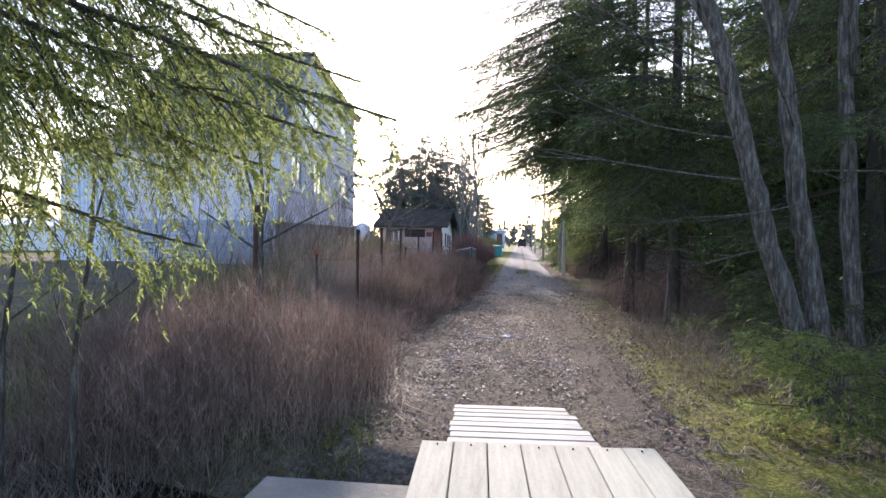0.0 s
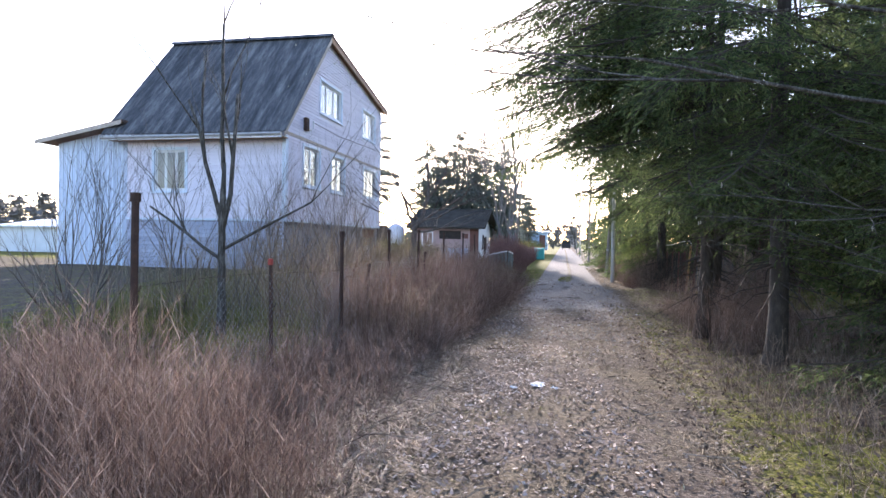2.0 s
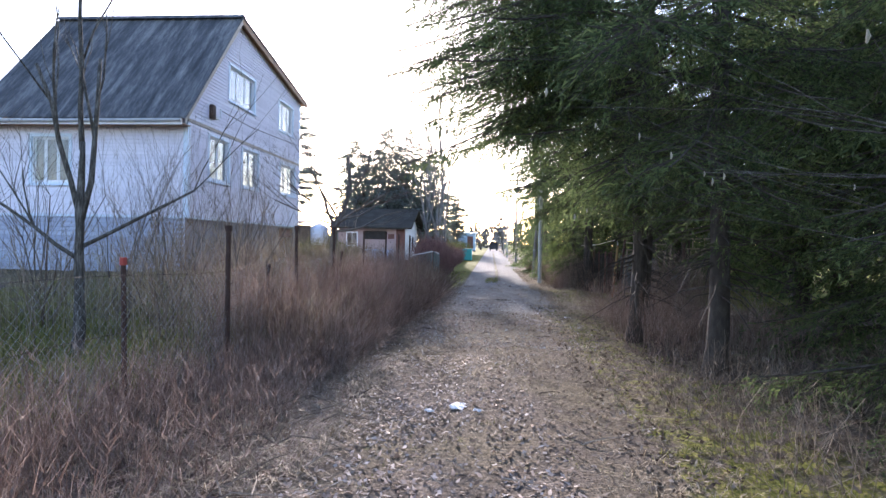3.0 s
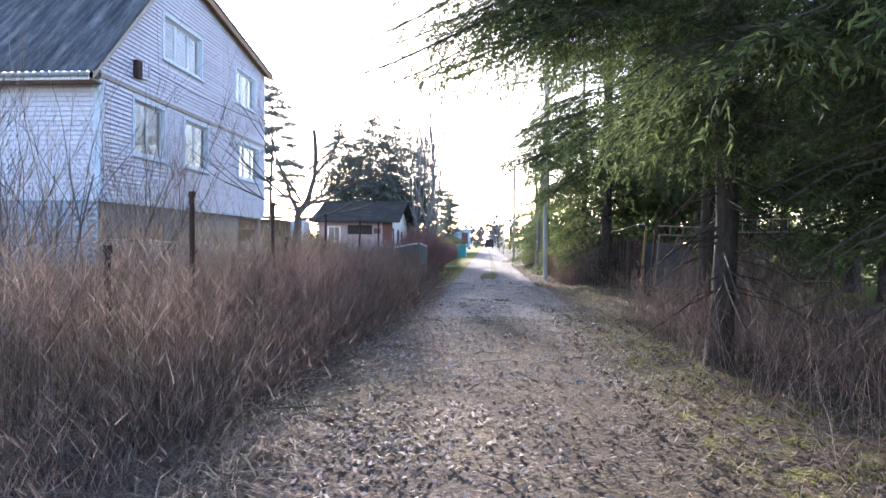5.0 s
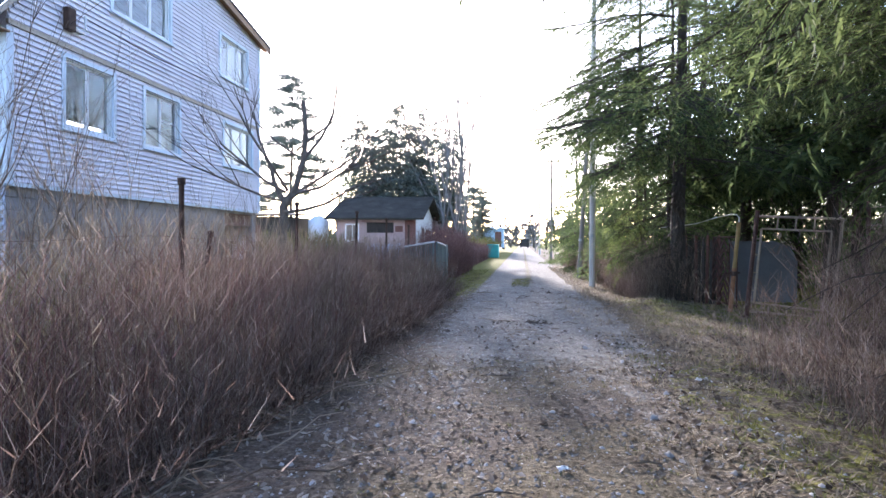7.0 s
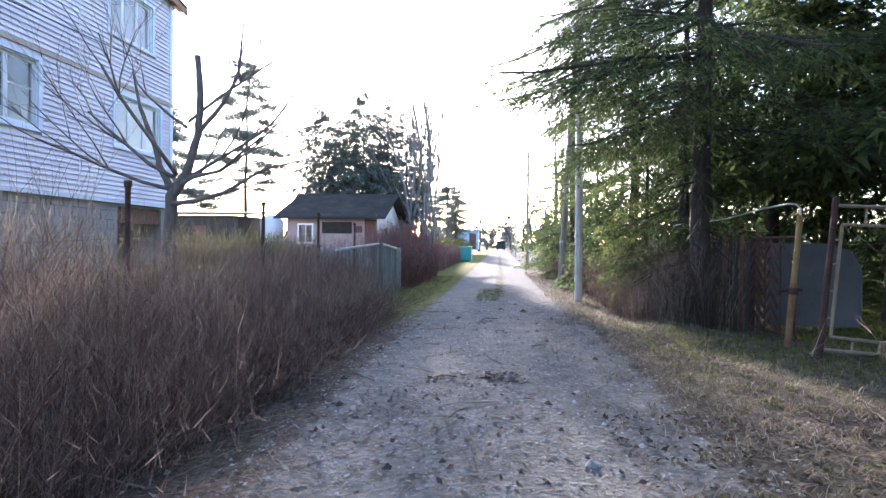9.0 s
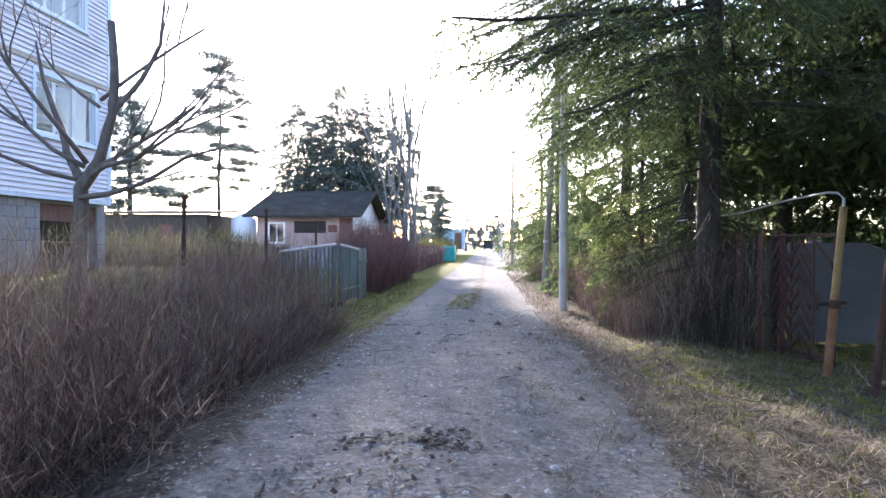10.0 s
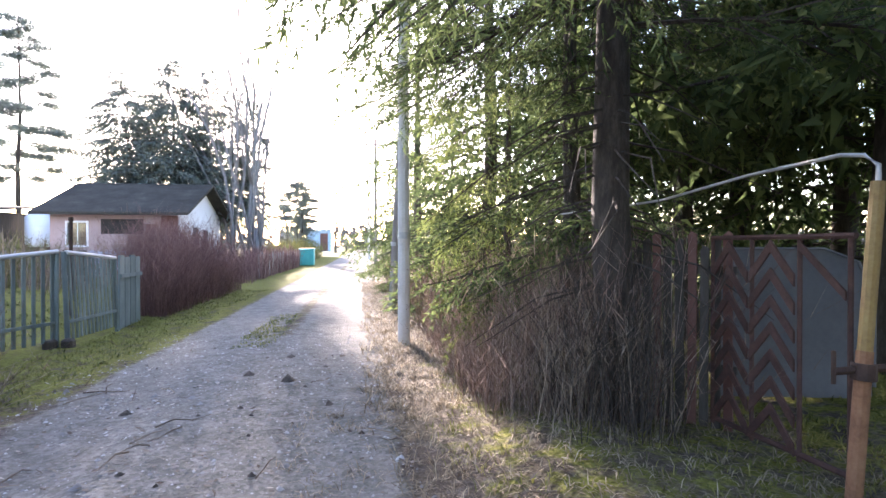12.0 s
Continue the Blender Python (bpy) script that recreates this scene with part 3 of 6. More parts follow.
    gut.tube([(-6.6, -0.60, 4.98), (0.12, -0.60, 5.02)], [0.05, 0.05], 8)
    part("gutter", gut, M_galv, h)
    box = new("meter_box")
    box.parent, box.matrix_local = h, pose(0.03, 1.25, 5.45)
    box["label"] = "small dark electric box with a bracket"
    part("cover", bevelled(Buf().box((0, 0, 0), (0.14, 0.22, 0.46)), 0.02), M_post, box)
    part("insulator", Buf().tube([(0.1, 0.24, 0.1), (0.22, 0.36, 0.1), (0.22, 0.36, 0.38)], [0.02, 0.02, 0.035], 8), M_white, box)
    part("bracket", Buf().box((0.0, 0.22, 0.05), (0.10, 0.48, 0.09)), M_galv, box)
    names = ("two-leaf window with pale blue casing", "two-leaf window with a transom and pale blue casing", "three-leaf window with pale blue casing")
    for a, b, c, d, n, tr in wins:
        window(h, names[2] if n == 3 else names[1] if tr else names[0], to_gable @ pose(a, 0, c), b - a, d - c, n, tr, curtain=False)
    window(h, names[2], to_front @ pose(-4.92, 0, 3.22), 1.2, 1.4, 3, curtain=False)
    # service cable along the gable
    part("cable", Buf().tube([(0.22, 1.7, 5.8), (0.25, 4.0, 5.72), (0.25, 7.5, 5.85), (0.2, 10.0, 5.95)], [0.012] * 4, 5), M_post, h)
    return h


def build_annex():
    a = thing("annex", "tall pale blue board-and-batten annex with a brown lean-to roof", "shed", (-17.8, 21.0, 0.2))
    w, d = 2.86, 4.0
    part("wall", Buf().prism([(0, 0, 0), (w, 0, 0), (w, 0, 5.25), (0, 0, 4.72)], (0, 0.1, 0)).prism([(0, 0.1, 0), (0.1, 0.1, 0), (0.1, 0.1, 4.7), (0, 0.1, 4.7)], (0, d, 0)), M_board_blue, a)
    n = 15
    for i in range(n):
        x0, x1 = w * i / n, w * (i + 1) / n - 0.012
        top = 4.70 + 0.53 * (i + 0.5) / n
        part("plank", Buf().box((x0, -0.025, 0.05), (x1, -0.004, top)), M_board_blue, a)
        if i:
            part("batten", Buf().box((x0 - 0.03, -0.045, 0.05), (x0 + 0.02, -0.026, top)), M_trim, a)
    part("roof", Buf().prism([(-0.5, -0.5, 4.70), (-0.5, -0.5, 4.80), (w + 0.15, -0.5, 5.45), (w + 0.15, -0.5, 5.35)], (0, d + 0.8, 0)), M_roof_brown, a)
    part("fascia", Buf().prism([(-0.52, -0.53, 4.64), (-0.52, -0.53, 4.78), (w + 0.15, -0.53, 5.42), (w + 0.15, -0.53, 5.28)], (0, 0.028, 0)), M_fascia, a)
    return a


build_house()
build_annex()


# ---------- conifers ----------
def bough(length, seed, density=50, twig_step=0.10, hang=0.35, needle=0.05, width=0.008, curtain=0.35, spread=0.40):
    """One drooping spruce bough along +x: flat sprays of side twigs and their twiglets, some twigs hanging. Triangles of its needles, and its wood. z is up."""
    r = np.random.default_rng(seed)
    ns = max(7, int(length / twig_step))
    ax = lambda t: np.stack([length * (t - 0.07 * t ** 3), 0.05 * length * np.sin(2.6 * t + seed), length * (0.12 * t - 0.52 * t ** 2 + 0.30 * t ** 3)], -1)
    unit = lambda q: q / np.maximum(np.linalg.norm(q, axis=1, keepdims=True), 1e-6)
    A, B, twigs = [], [], []
    for side in (-1, 1):
        s = np.clip(np.linspace(0.12, 0.99, ns) + r.uniform(-0.02, 0.02, ns), 0, 1)
        base = ax(s)
        reach = (length * spread * (1 - s) ** 0.75 * np.clip(s * 4, 0.3, 1) + 0.09) * r.uniform(0.55, 1.2, ns)
        ang = radians(50) + r.uniform(-0.3, 0.3, ns)
        d = np.stack([np.cos(ang), side * np.sin(ang), -hang * r.uniform(0.1, 1.7, ns)], -1)
        mid = base + d * (reach * 0.55)[:, None]
        end = mid + (d * np.array([1, 1, 1.0]) + np.array([0.1, 0, -0.30])) * (reach * 0.45)[:, None]
        A += [base, mid]
        B += [mid, end]
        twigs.append((base, mid, end, reach))
        k = np.maximum(1, (reach / 0.085).astype(int))
        idx = np.repeat(np.arange(ns), k)
        u = r.uniform(0.12, 0.97, len(idx))
        p = np.where((u < 0.55)[:, None], base[idx] + (mid - base)[idx] * (u / 0.55)[:, None], mid[idx] + (end - mid)[idx] * ((u - 0.55) / 0.45)[:, None])
        t = unit(d[idx])
        lat = np.stack([-t[:, 1], t[:, 0], 0 * u], -1) * r.choice([-1, 1], len(idx))[:, None]
        ln = (0.34 * reach[idx] * (1 - u) + 0.05) * r.uniform(0.6, 1.2, len(idx))
        q = t * 0.75 + lat * 0.7 + np.stack([0 * u, 0 * u, r.uniform(-0.45, 0.12, len(idx))], -1)
        hung = r.random(len(idx)) < curtain * 0.5
        q[hung] = q[hung] * 0.3 + np.array([0, 0, -1.0])
        ln[hung] *= 1.7
        A.append(p)
        B.append(p + q * ln[:, None])
    m = np.linspace(0.2, 1, ns)
    A.append(ax(m[:-1]))
    B.append(ax(m[1:]))
    A, B = np.concatenate(A), np.concatenate(B)
    ln = np.linalg.norm(B - A, axis=1)
    idx = np.repeat(np.arange(len(A)), np.maximum(2, (density * ln + r.random(len(A))).astype(int)))
    n = len(idx)
    t = r.random(n)
    d = unit(B - A)[idx]
    out = r.normal(size=(n, 3)) * np.array([1, 1, 0.8]) + np.array([0, 0, 0.25])
    out = unit(out - d * np.sum(out * d, 1, keepdims=True) * 0.8)
    p = A[idx] + (B - A)[idx] * t[:, None]
    p[:, 2] -= 0.12 * t ** 2 * ln[idx]
    tip = p + (d * 0.85 + out * 0.55) * (needle * r.uniform(0.6, 1.25, n))[:, None]
    sv = unit(np.cross(d, r.normal(size=(n, 3)))) * (width * r.uniform(0.6, 1.2, n))[:, None]
    V = np.stack([p - sv, p + sv, tip], 1).reshape(-1, 3)
    wood = Buf()
    t = np.linspace(0, 1, 7)
    wood.tube([tuple(q) for q in ax(t)], [0.0055 * length * (1 - 0.85 * q) + 0.003 for q in t], 4)
    for base, mid, end, reach in twigs:
        for a, c, e, k in zip(base, mid, end, reach):
            if k > 0.3:
                u = Vector((0, 0, 0.003 + 0.005 * k))
                a, c, e = Vector(a), Vector(c), Vector(e)
                wood.add([a - u, a + u, c + u * 0.7, c - u * 0.7, e], [(0, 1, 2, 3), (3, 2, 4)])
    return V, wood


def assemble(items, boughs):
    """Joins boughs placed by matrices into one needle array and one wood buffer."""
    nv, wood = [], Buf()
    for k, m in items:
        v, wd = boughs[k]
        M = np.array(m)
        nv.append(v @ M[:3, :3].T + M[:3, 3])
        wood.add([m @ Vector(p) for p in wd.v], wd.f)
    nv = np.concatenate(nv)
    return nv, wood


def needle_mesh(v):
    return np_mesh("needles", v, np.arange(len(v)).reshape(-1, 3))


BOUGHS = [bough(2.0, 11 + i, 17, 0.14, 0.4, 0.085, 0.015) for i in range(4)]
BOUGHS_COARSE = [bough(2.0, 41 + i, 15, 0.2, 0.45, 0.115, 0.027) for i in range(4)]
BOUGHS_FINE = [bough(2.0, 21 + i, 56, 0.11, 0.4, 0.042, 0.0052, 0.4) for i in range(5)]


def spruce_meshes(height, radius, clear, seed, count, dead=2.0, fine=1, at=None, taper=0.75, start=1.25, over=1.2, girth=0.0125, gaps=0.0):
    """Meshes of a spruce: trunk, needles and branch wood, with the lowest boughs at clear metres. With at (its place), boughs keep clear of the lane."""
    r = random.Random(seed)
    items = []
    for i in range(count):
        t = (i + r.random()) / count
        t = t ** start
        z = clear + (height - clear - 0.3) * t
        R = radius * (1 - t) ** taper * (r.uniform(0.72, 1.15) if r.random() >= gaps else r.uniform(0.3, 0.6)) + 0.25
        if t < 0.06:
            R *= 0.85
        a = r.uniform(0, 2 * math.pi)
        if at is not None and math.cos(a) > 0.4 and r.random() < 0.5:
            a += math.pi
        tilt = r.uniform(-6, 14) - 18 * (1 - t) + 40 * max(0, t - 0.8)
        if at is not None and math.cos(a) < -0.15:
            # trimmed back on the lane's side: far out only above head height
            R = R * 1.25
            zt = z - 0.28 * R
            edge = 2.1 if zt < 2.0 else 1.3 if zt < 2.6 else over
            R = min(R, max(0.3, (at[0] - edge) / -math.cos(a)) * r.uniform(0.75, 1.08))
        s = R / 2.0
        items.append((r.randrange(4), pose(0, 0, z, 0, 0, math.degrees(a)) @ pose(0.05, 0, 0, r.uniform(-18, 18), -tilt * 0.6, 0) @ Matrix.Diagonal((s, s * r.uniform(0.85, 1.2), max(0.6, s) * r.uniform(0.8, 1.2), 1))))
    nv, wood = assemble(items, (BOUGHS_COARSE, BOUGHS, BOUGHS_FINE)[fine])
    for i in range(int(16 * dead)):
        z = r.uniform(0.8, clear + 1.5)
        a = r.uniform(0, 2 * math.pi)
        L = r.uniform(0.4, 1.3)
        p = Vector((0, 0, z))
        d = Vector((math.cos(a), math.sin(a), -0.25))
        wood.tube([p, p + d * L * 0.5, p + d * L + Vector((r.uniform(-.2, .2), r.uniform(-.2, .2), -0.2))], [0.012, 0.008, 0.003], 3)
    rad = girth * height
    trunk = Buf()
    zs = [-0.25, 0.0, 0.25, 0.7, 1.5, 3, 5, height * 0.6, height]
    rr = [1.5, 1.35, 1.12, 1.0, 0.93, 0.82, 0.68, 0.42, 0.04]
    trunk.tube([(0.04 * math.sin(z * 1.3 + seed), 0.04 * math.cos(z * 1.1 + seed), z) for z in zs], [rad * k for k in rr], 12)
    return needle_mesh(nv), wood.mesh("branches"), trunk.mesh("trunk", True)


def place_spruce(meshes, at, label, scale=1.0, turn=0.0, mat=None, lean=0.0):
    t = thing("spruce_tree", label, "tree", at, group="spruces along the lane", turn=turn)
    t.scale = (scale,) * 3
    for name, me, m in (("crown", meshes[0], mat or M_needle), ("branchwork", meshes[1], M_bark), ("trunk", meshes[2], M_bark)):
        o = new(name, me)
        if not me.materials:
            me.materials.append(m)
        o.parent = t
    return t


TALL = spruce_meshes(15.0, 3.0, 1.9, 3, 78)
LOW = spruce_meshes(11.0, 2.6, 0.4, 5, 78)
BIG = spruce_meshes(17.0, 3.4, 2.4, 9, 80, 3.0)
BACK = spruce_meshes(12.0, 3.4, 0.2, 13, 72, 1.0, 0)
BACK_CLEAR = spruce_meshes(14.0, 3.8, 3.3, 17, 100, 1.0, 0)
LANE_TREES = (
    ((2.68, 14.0, 0), 12.0, 3.3, 2.5, 31, 92, -1.2, 0.0098, "tall spruce with bare lower trunk beside the lane"),
    ((2.98, 11.4, 0.1), 11.5, 3.0, 2.3, 32, 80, 0.6, 0.0105, "tall spruce with dark bare lower trunk beside the lane"),
    ((3.45, 16.4, 0.1), 12.0, 3.0, 2.2, 36, 80, 1.4, 0.0115, "tall spruce among dry stems beside the lane"),
    ((4.9, 8.6, 0.15), 10.0, 2.8, 0.4, 33, 90, 2.0, 0.012, "spruce with green boughs down to the ground"),
    ((3.62, 24.2, 0.1), 15.0, 3.4, 2.9, 34, 95, 0.2, 0.0100, "large old spruce with dead lower twigs"),
    ((3.9, 29.8, 0), 11.0, 2.4, 0.6, 35, 75, 1.7, 0.012, "spruce with boughs to the ground beside the utility poles"))
LANE_OBJECTS = []
for at, hgt, rad, clr, sd, cnt, over, girth, lab in LANE_TREES:
    LANE_OBJECTS.append((Vector(at), place_spruce(spruce_meshes(hgt, rad, clr, sd, cnt, 5.0, 2 if at[1] < 25 else 1, at, over=over, girth=girth), at, lab)))
for at, kind, sc, turn, lab in (
        ((6.3, 12.9, 0.1), LOW, 1.0, 200, "spruce with green boughs down to the ground"),
        ((3.75, 25.5, 0.05), TALL, 0.55, 300, "slim spruce close behind a larger one"),
        ((3.4, 37.5, 0), LOW, 0.95, 250, "tall spruce overhanging the lane"),
        ((3.5, 45.0, 0), LOW, 0.85, 120, "spruce at the lane's edge"),
        ((4.8, 54.0, 0), LOW, 0.85, 30, "distant spruce at the lane's edge"),
        ((6.9, 17.0, 0.1), TALL, 0.9, 330, "tall spruce standing back from the lane"),
        ((9.2, 21.5, 0), TALL, 0.8, 40, "tall spruce behind the garden gate"),
        ((8.0, 29.0, 0), BIG, 0.85, 170, "large spruce at the back of the garden"),
        ((7.0, 36.0, 0), BACK, 1.0, 20, "dense spruce at the back of the garden"),
        ((7.0, 5.6, 0.1), BACK, 0.95, 100, "spruce with low green boughs on the ditch bank"),
        ((7.6, 10.4, 0.1), BACK, 0.95, 260, "dense spruce standing back from the lane"),
        ((9.5, 14.0, 0), BACK, 1.1, 10, "dense spruce at the back of the wood"),
        ((9.2, 28.2, 0), BACK, 1.2, 25, "dense spruce at the back of the garden"),
        ((6.2, 27.6, 0), BACK_CLEAR, 0.85, 120, "dense spruce with a clear trunk behind the gate"),
        ((11.5, 30.5, 0), BACK, 1.1, 310, "dense spruce at the back of the garden"),
        ((6.6, 15.2, 0.1), BACK_CLEAR, 1.0, 140, "dense spruce behind the lane's spruces"),
        ((8.4, 12.4, 0), BACK_CLEAR, 1.05, 75, "dense spruce at the back of the wood"),
        ((10.5, 8.0, 0), BACK, 1.15, 50, "dense spruce at the back of the wood"),
        ((6.0, 47.5, 0), BACK, 0.8, 70, "dense spruce behind the lane's edge"),
        ((7.2, 25.4, 0), BACK_CLEAR, 0.95, 0, "dense spruce with a clear trunk behind the gate"),
        ((10.0, 24.0, 0), BACK_CLEAR, 1.0, 220, "dense spruce with a clear trunk on the lawn"),
        ((9.0, 18.6, 0), BACK_CLEAR, 0.8, 310, "dense spruce with a clear trunk beside the gate"),
        ((6.4, 32.0, 0), BACK, 1.15, 95, "dense spruce behind the utility poles"),
        ((-7.5, 0.0, 0), BACK, 0.9, 70, "dense spruce behind the ditch")):
    place_spruce(kind, at, lab, sc, turn)


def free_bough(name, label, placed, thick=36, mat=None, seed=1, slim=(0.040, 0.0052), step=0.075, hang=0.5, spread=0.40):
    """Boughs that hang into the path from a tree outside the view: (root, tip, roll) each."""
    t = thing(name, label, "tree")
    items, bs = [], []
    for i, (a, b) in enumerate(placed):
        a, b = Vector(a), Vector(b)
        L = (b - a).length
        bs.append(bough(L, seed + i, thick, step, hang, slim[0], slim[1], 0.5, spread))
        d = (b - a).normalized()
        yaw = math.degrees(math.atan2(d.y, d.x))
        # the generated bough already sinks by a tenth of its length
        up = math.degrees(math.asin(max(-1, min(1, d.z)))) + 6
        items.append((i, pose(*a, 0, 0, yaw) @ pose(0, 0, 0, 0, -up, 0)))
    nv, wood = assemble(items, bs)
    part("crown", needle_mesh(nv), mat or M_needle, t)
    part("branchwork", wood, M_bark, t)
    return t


# Sun shining through these boughs is put into their lighter needle colour.
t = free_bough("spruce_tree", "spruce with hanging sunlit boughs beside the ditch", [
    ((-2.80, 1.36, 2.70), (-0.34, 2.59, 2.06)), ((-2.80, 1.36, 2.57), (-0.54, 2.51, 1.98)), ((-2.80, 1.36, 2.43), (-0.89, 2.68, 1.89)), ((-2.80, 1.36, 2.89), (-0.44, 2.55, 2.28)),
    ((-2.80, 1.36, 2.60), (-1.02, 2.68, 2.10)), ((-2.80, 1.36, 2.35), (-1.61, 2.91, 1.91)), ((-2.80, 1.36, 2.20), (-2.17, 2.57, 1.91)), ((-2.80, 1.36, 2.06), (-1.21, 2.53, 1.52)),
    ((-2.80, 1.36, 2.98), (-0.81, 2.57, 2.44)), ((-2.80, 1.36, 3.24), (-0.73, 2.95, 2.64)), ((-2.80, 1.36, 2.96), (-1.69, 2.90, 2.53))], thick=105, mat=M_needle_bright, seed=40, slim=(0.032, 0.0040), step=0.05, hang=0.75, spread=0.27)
tr = Buf().tube([(-2.84, 1.33, -0.9), (-2.84, 1.33, 0.6), (-2.82, 1.33, 3), (-2.84, 1.33, 8)], [0.15, 0.11, 0.09, 0.03], 10)
part("trunk", tr, M_bark, t)
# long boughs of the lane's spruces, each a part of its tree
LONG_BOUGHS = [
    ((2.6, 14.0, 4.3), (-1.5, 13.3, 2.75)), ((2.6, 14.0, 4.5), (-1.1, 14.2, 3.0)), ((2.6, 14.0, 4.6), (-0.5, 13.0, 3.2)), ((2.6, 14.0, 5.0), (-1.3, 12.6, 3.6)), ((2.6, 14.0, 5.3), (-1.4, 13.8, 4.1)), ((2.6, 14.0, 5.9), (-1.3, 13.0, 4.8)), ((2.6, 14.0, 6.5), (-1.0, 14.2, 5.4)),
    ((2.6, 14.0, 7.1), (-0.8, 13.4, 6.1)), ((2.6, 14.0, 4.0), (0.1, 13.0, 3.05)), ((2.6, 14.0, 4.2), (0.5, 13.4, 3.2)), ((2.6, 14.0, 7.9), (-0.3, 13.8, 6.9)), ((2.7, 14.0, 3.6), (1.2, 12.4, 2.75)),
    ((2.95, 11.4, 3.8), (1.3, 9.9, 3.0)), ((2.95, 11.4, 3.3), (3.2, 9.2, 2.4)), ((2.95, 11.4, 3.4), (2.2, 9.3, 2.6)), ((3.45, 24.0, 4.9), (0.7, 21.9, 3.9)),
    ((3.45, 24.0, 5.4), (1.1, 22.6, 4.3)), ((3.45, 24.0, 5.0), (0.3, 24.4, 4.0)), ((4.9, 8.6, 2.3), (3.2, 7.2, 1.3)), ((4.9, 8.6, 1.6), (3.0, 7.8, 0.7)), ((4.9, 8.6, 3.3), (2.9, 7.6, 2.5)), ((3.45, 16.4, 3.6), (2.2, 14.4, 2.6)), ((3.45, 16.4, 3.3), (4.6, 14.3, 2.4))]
rb = random.Random(61)
for i in range(10):
    z = rb.uniform(3.05, 4.3)
    LONG_BOUGHS.append(((2.6, 14.0, z + 0.9), (rb.uniform(-1.3, 0.8), 14.0 + rb.uniform(-1.2, 1.0), z)))
for i in range(15):
    z = rb.uniform(3.5, 6.2)
    LONG_BOUGHS.append(((2.6, 14.0, z + 1.2), (rb.uniform(-2.2, -1.0), 14.0 + rb.uniform(-0.9, 2.6), z)))
for i in range(12):
    z = 5.2 + 0.34 * i
    LONG_BOUGHS.append(((2.6, 14.0, z + 0.6), (rb.uniform(-1.9, 0.1) + 0.05 * i, 14.0 + rb.uniform(-1.9, 1.2), z - 0.75 + rb.uniform(-0.2, 0.3))))
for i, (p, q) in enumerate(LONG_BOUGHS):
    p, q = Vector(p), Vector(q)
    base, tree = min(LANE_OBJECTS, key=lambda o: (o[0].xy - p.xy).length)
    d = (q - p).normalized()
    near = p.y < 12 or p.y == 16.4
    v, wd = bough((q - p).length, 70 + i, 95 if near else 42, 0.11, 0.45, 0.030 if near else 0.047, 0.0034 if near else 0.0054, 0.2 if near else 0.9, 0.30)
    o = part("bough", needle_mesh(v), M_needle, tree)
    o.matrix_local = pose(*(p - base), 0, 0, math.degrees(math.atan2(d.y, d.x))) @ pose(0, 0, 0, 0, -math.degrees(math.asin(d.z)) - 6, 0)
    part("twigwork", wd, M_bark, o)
# low bright boughs by the poles and a low juniper-like spruce by the ditch
LOWB = [((3.4, 26.6, 2.3), (2.35, 25.6, 1.5)), ((3.4, 26.9, 1.7), (2.3, 26.3, 1.0)), ((3.4, 26.6, 1.3), (2.5, 25.4, 0.75)), ((3.5, 26.9, 2.9), (2.3, 26.5, 2.3)), ((3.5, 27.2, 1.1), (2.5, 27.0, 0.5)), ((3.4, 26.4, 1.9), (2.4, 25.2, 1.25)), ((3.4, 26.4, 1.0), (2.6, 25.1, 0.45)), ((3.4, 26.7, 3.3), (2.5, 25.5, 2.7))]
t = free_bough("young_spruce", "young bright green spruce beside the lane", LOWB, thick=70, mat=M_needle_bright, seed=90)
part("trunk", Buf().tube([(3.45, 26.8, -0.1), (3.45, 26.8, 1.5), (3.5, 26.85, 4.0)], [0.06, 0.045, 0.01], 8), M_bark, t)
LOWB = [((2.62, 4.98, 0.15 + 0.035 * i), (2.62 + 0.72 * math.cos(i * 2.4 + 2.2), 4.98 + 0.72 * math.sin(i * 2.4 + 2.2), 0.22 + 0.035 * i + 0.1 * (i % 3))) for i in range(20)]
t = free_bough("young_spruce", "low bushy green spruce on the ditch bank", LOWB, thick=90, mat=M_needle_bright, seed=120, slim=(0.045, 0.0062))
part("trunk", Buf().tube([(2.62, 4.98, -0.5), (2.62, 4.98, 0.95)], [0.03, 0.01], 6), M_bark, t)



# ---------- bare trees ----------
TIPS = []


def grow(buf, p, d, length, radius, depth, r, up=0.25, spread=0.6, sides=6, fork=(2, 3)):
    """A limb that bends as it goes and forks."""
    pts, rad = [p], [radius]
    steps = 4 if depth > 1 else 3
    for i in range(steps):
        d = (d + Vector((r.uniform(-.18, .18), r.uniform(-.18, .18), r.uniform(-.06, .12)))).normalized()
        p = p + d * (length / steps)
        pts.append(p)
        rad.append(radius * (1 - 0.45 * (i + 1) / steps))
    buf.tube(pts, rad, sides if depth > 1 else 3 if depth < 1 else 4)
    if depth <= 0:
        TIPS.append((pts[-1], pts[-2]))
        return
    for k in range(r.randint(*fork)):
        j = r.randint(2, steps)
        nd = (d + Vector((r.uniform(-1, 1), r.uniform(-1, 1), r.uniform(-0.4, 0.9) * 0.6 + up)) * spread).normalized()
        grow(buf, pts[j], nd, length * r.uniform(0.5, 0.85), rad[j] * r.uniform(0.5, 0.75), depth - 1, r, up, spread, sides, fork)


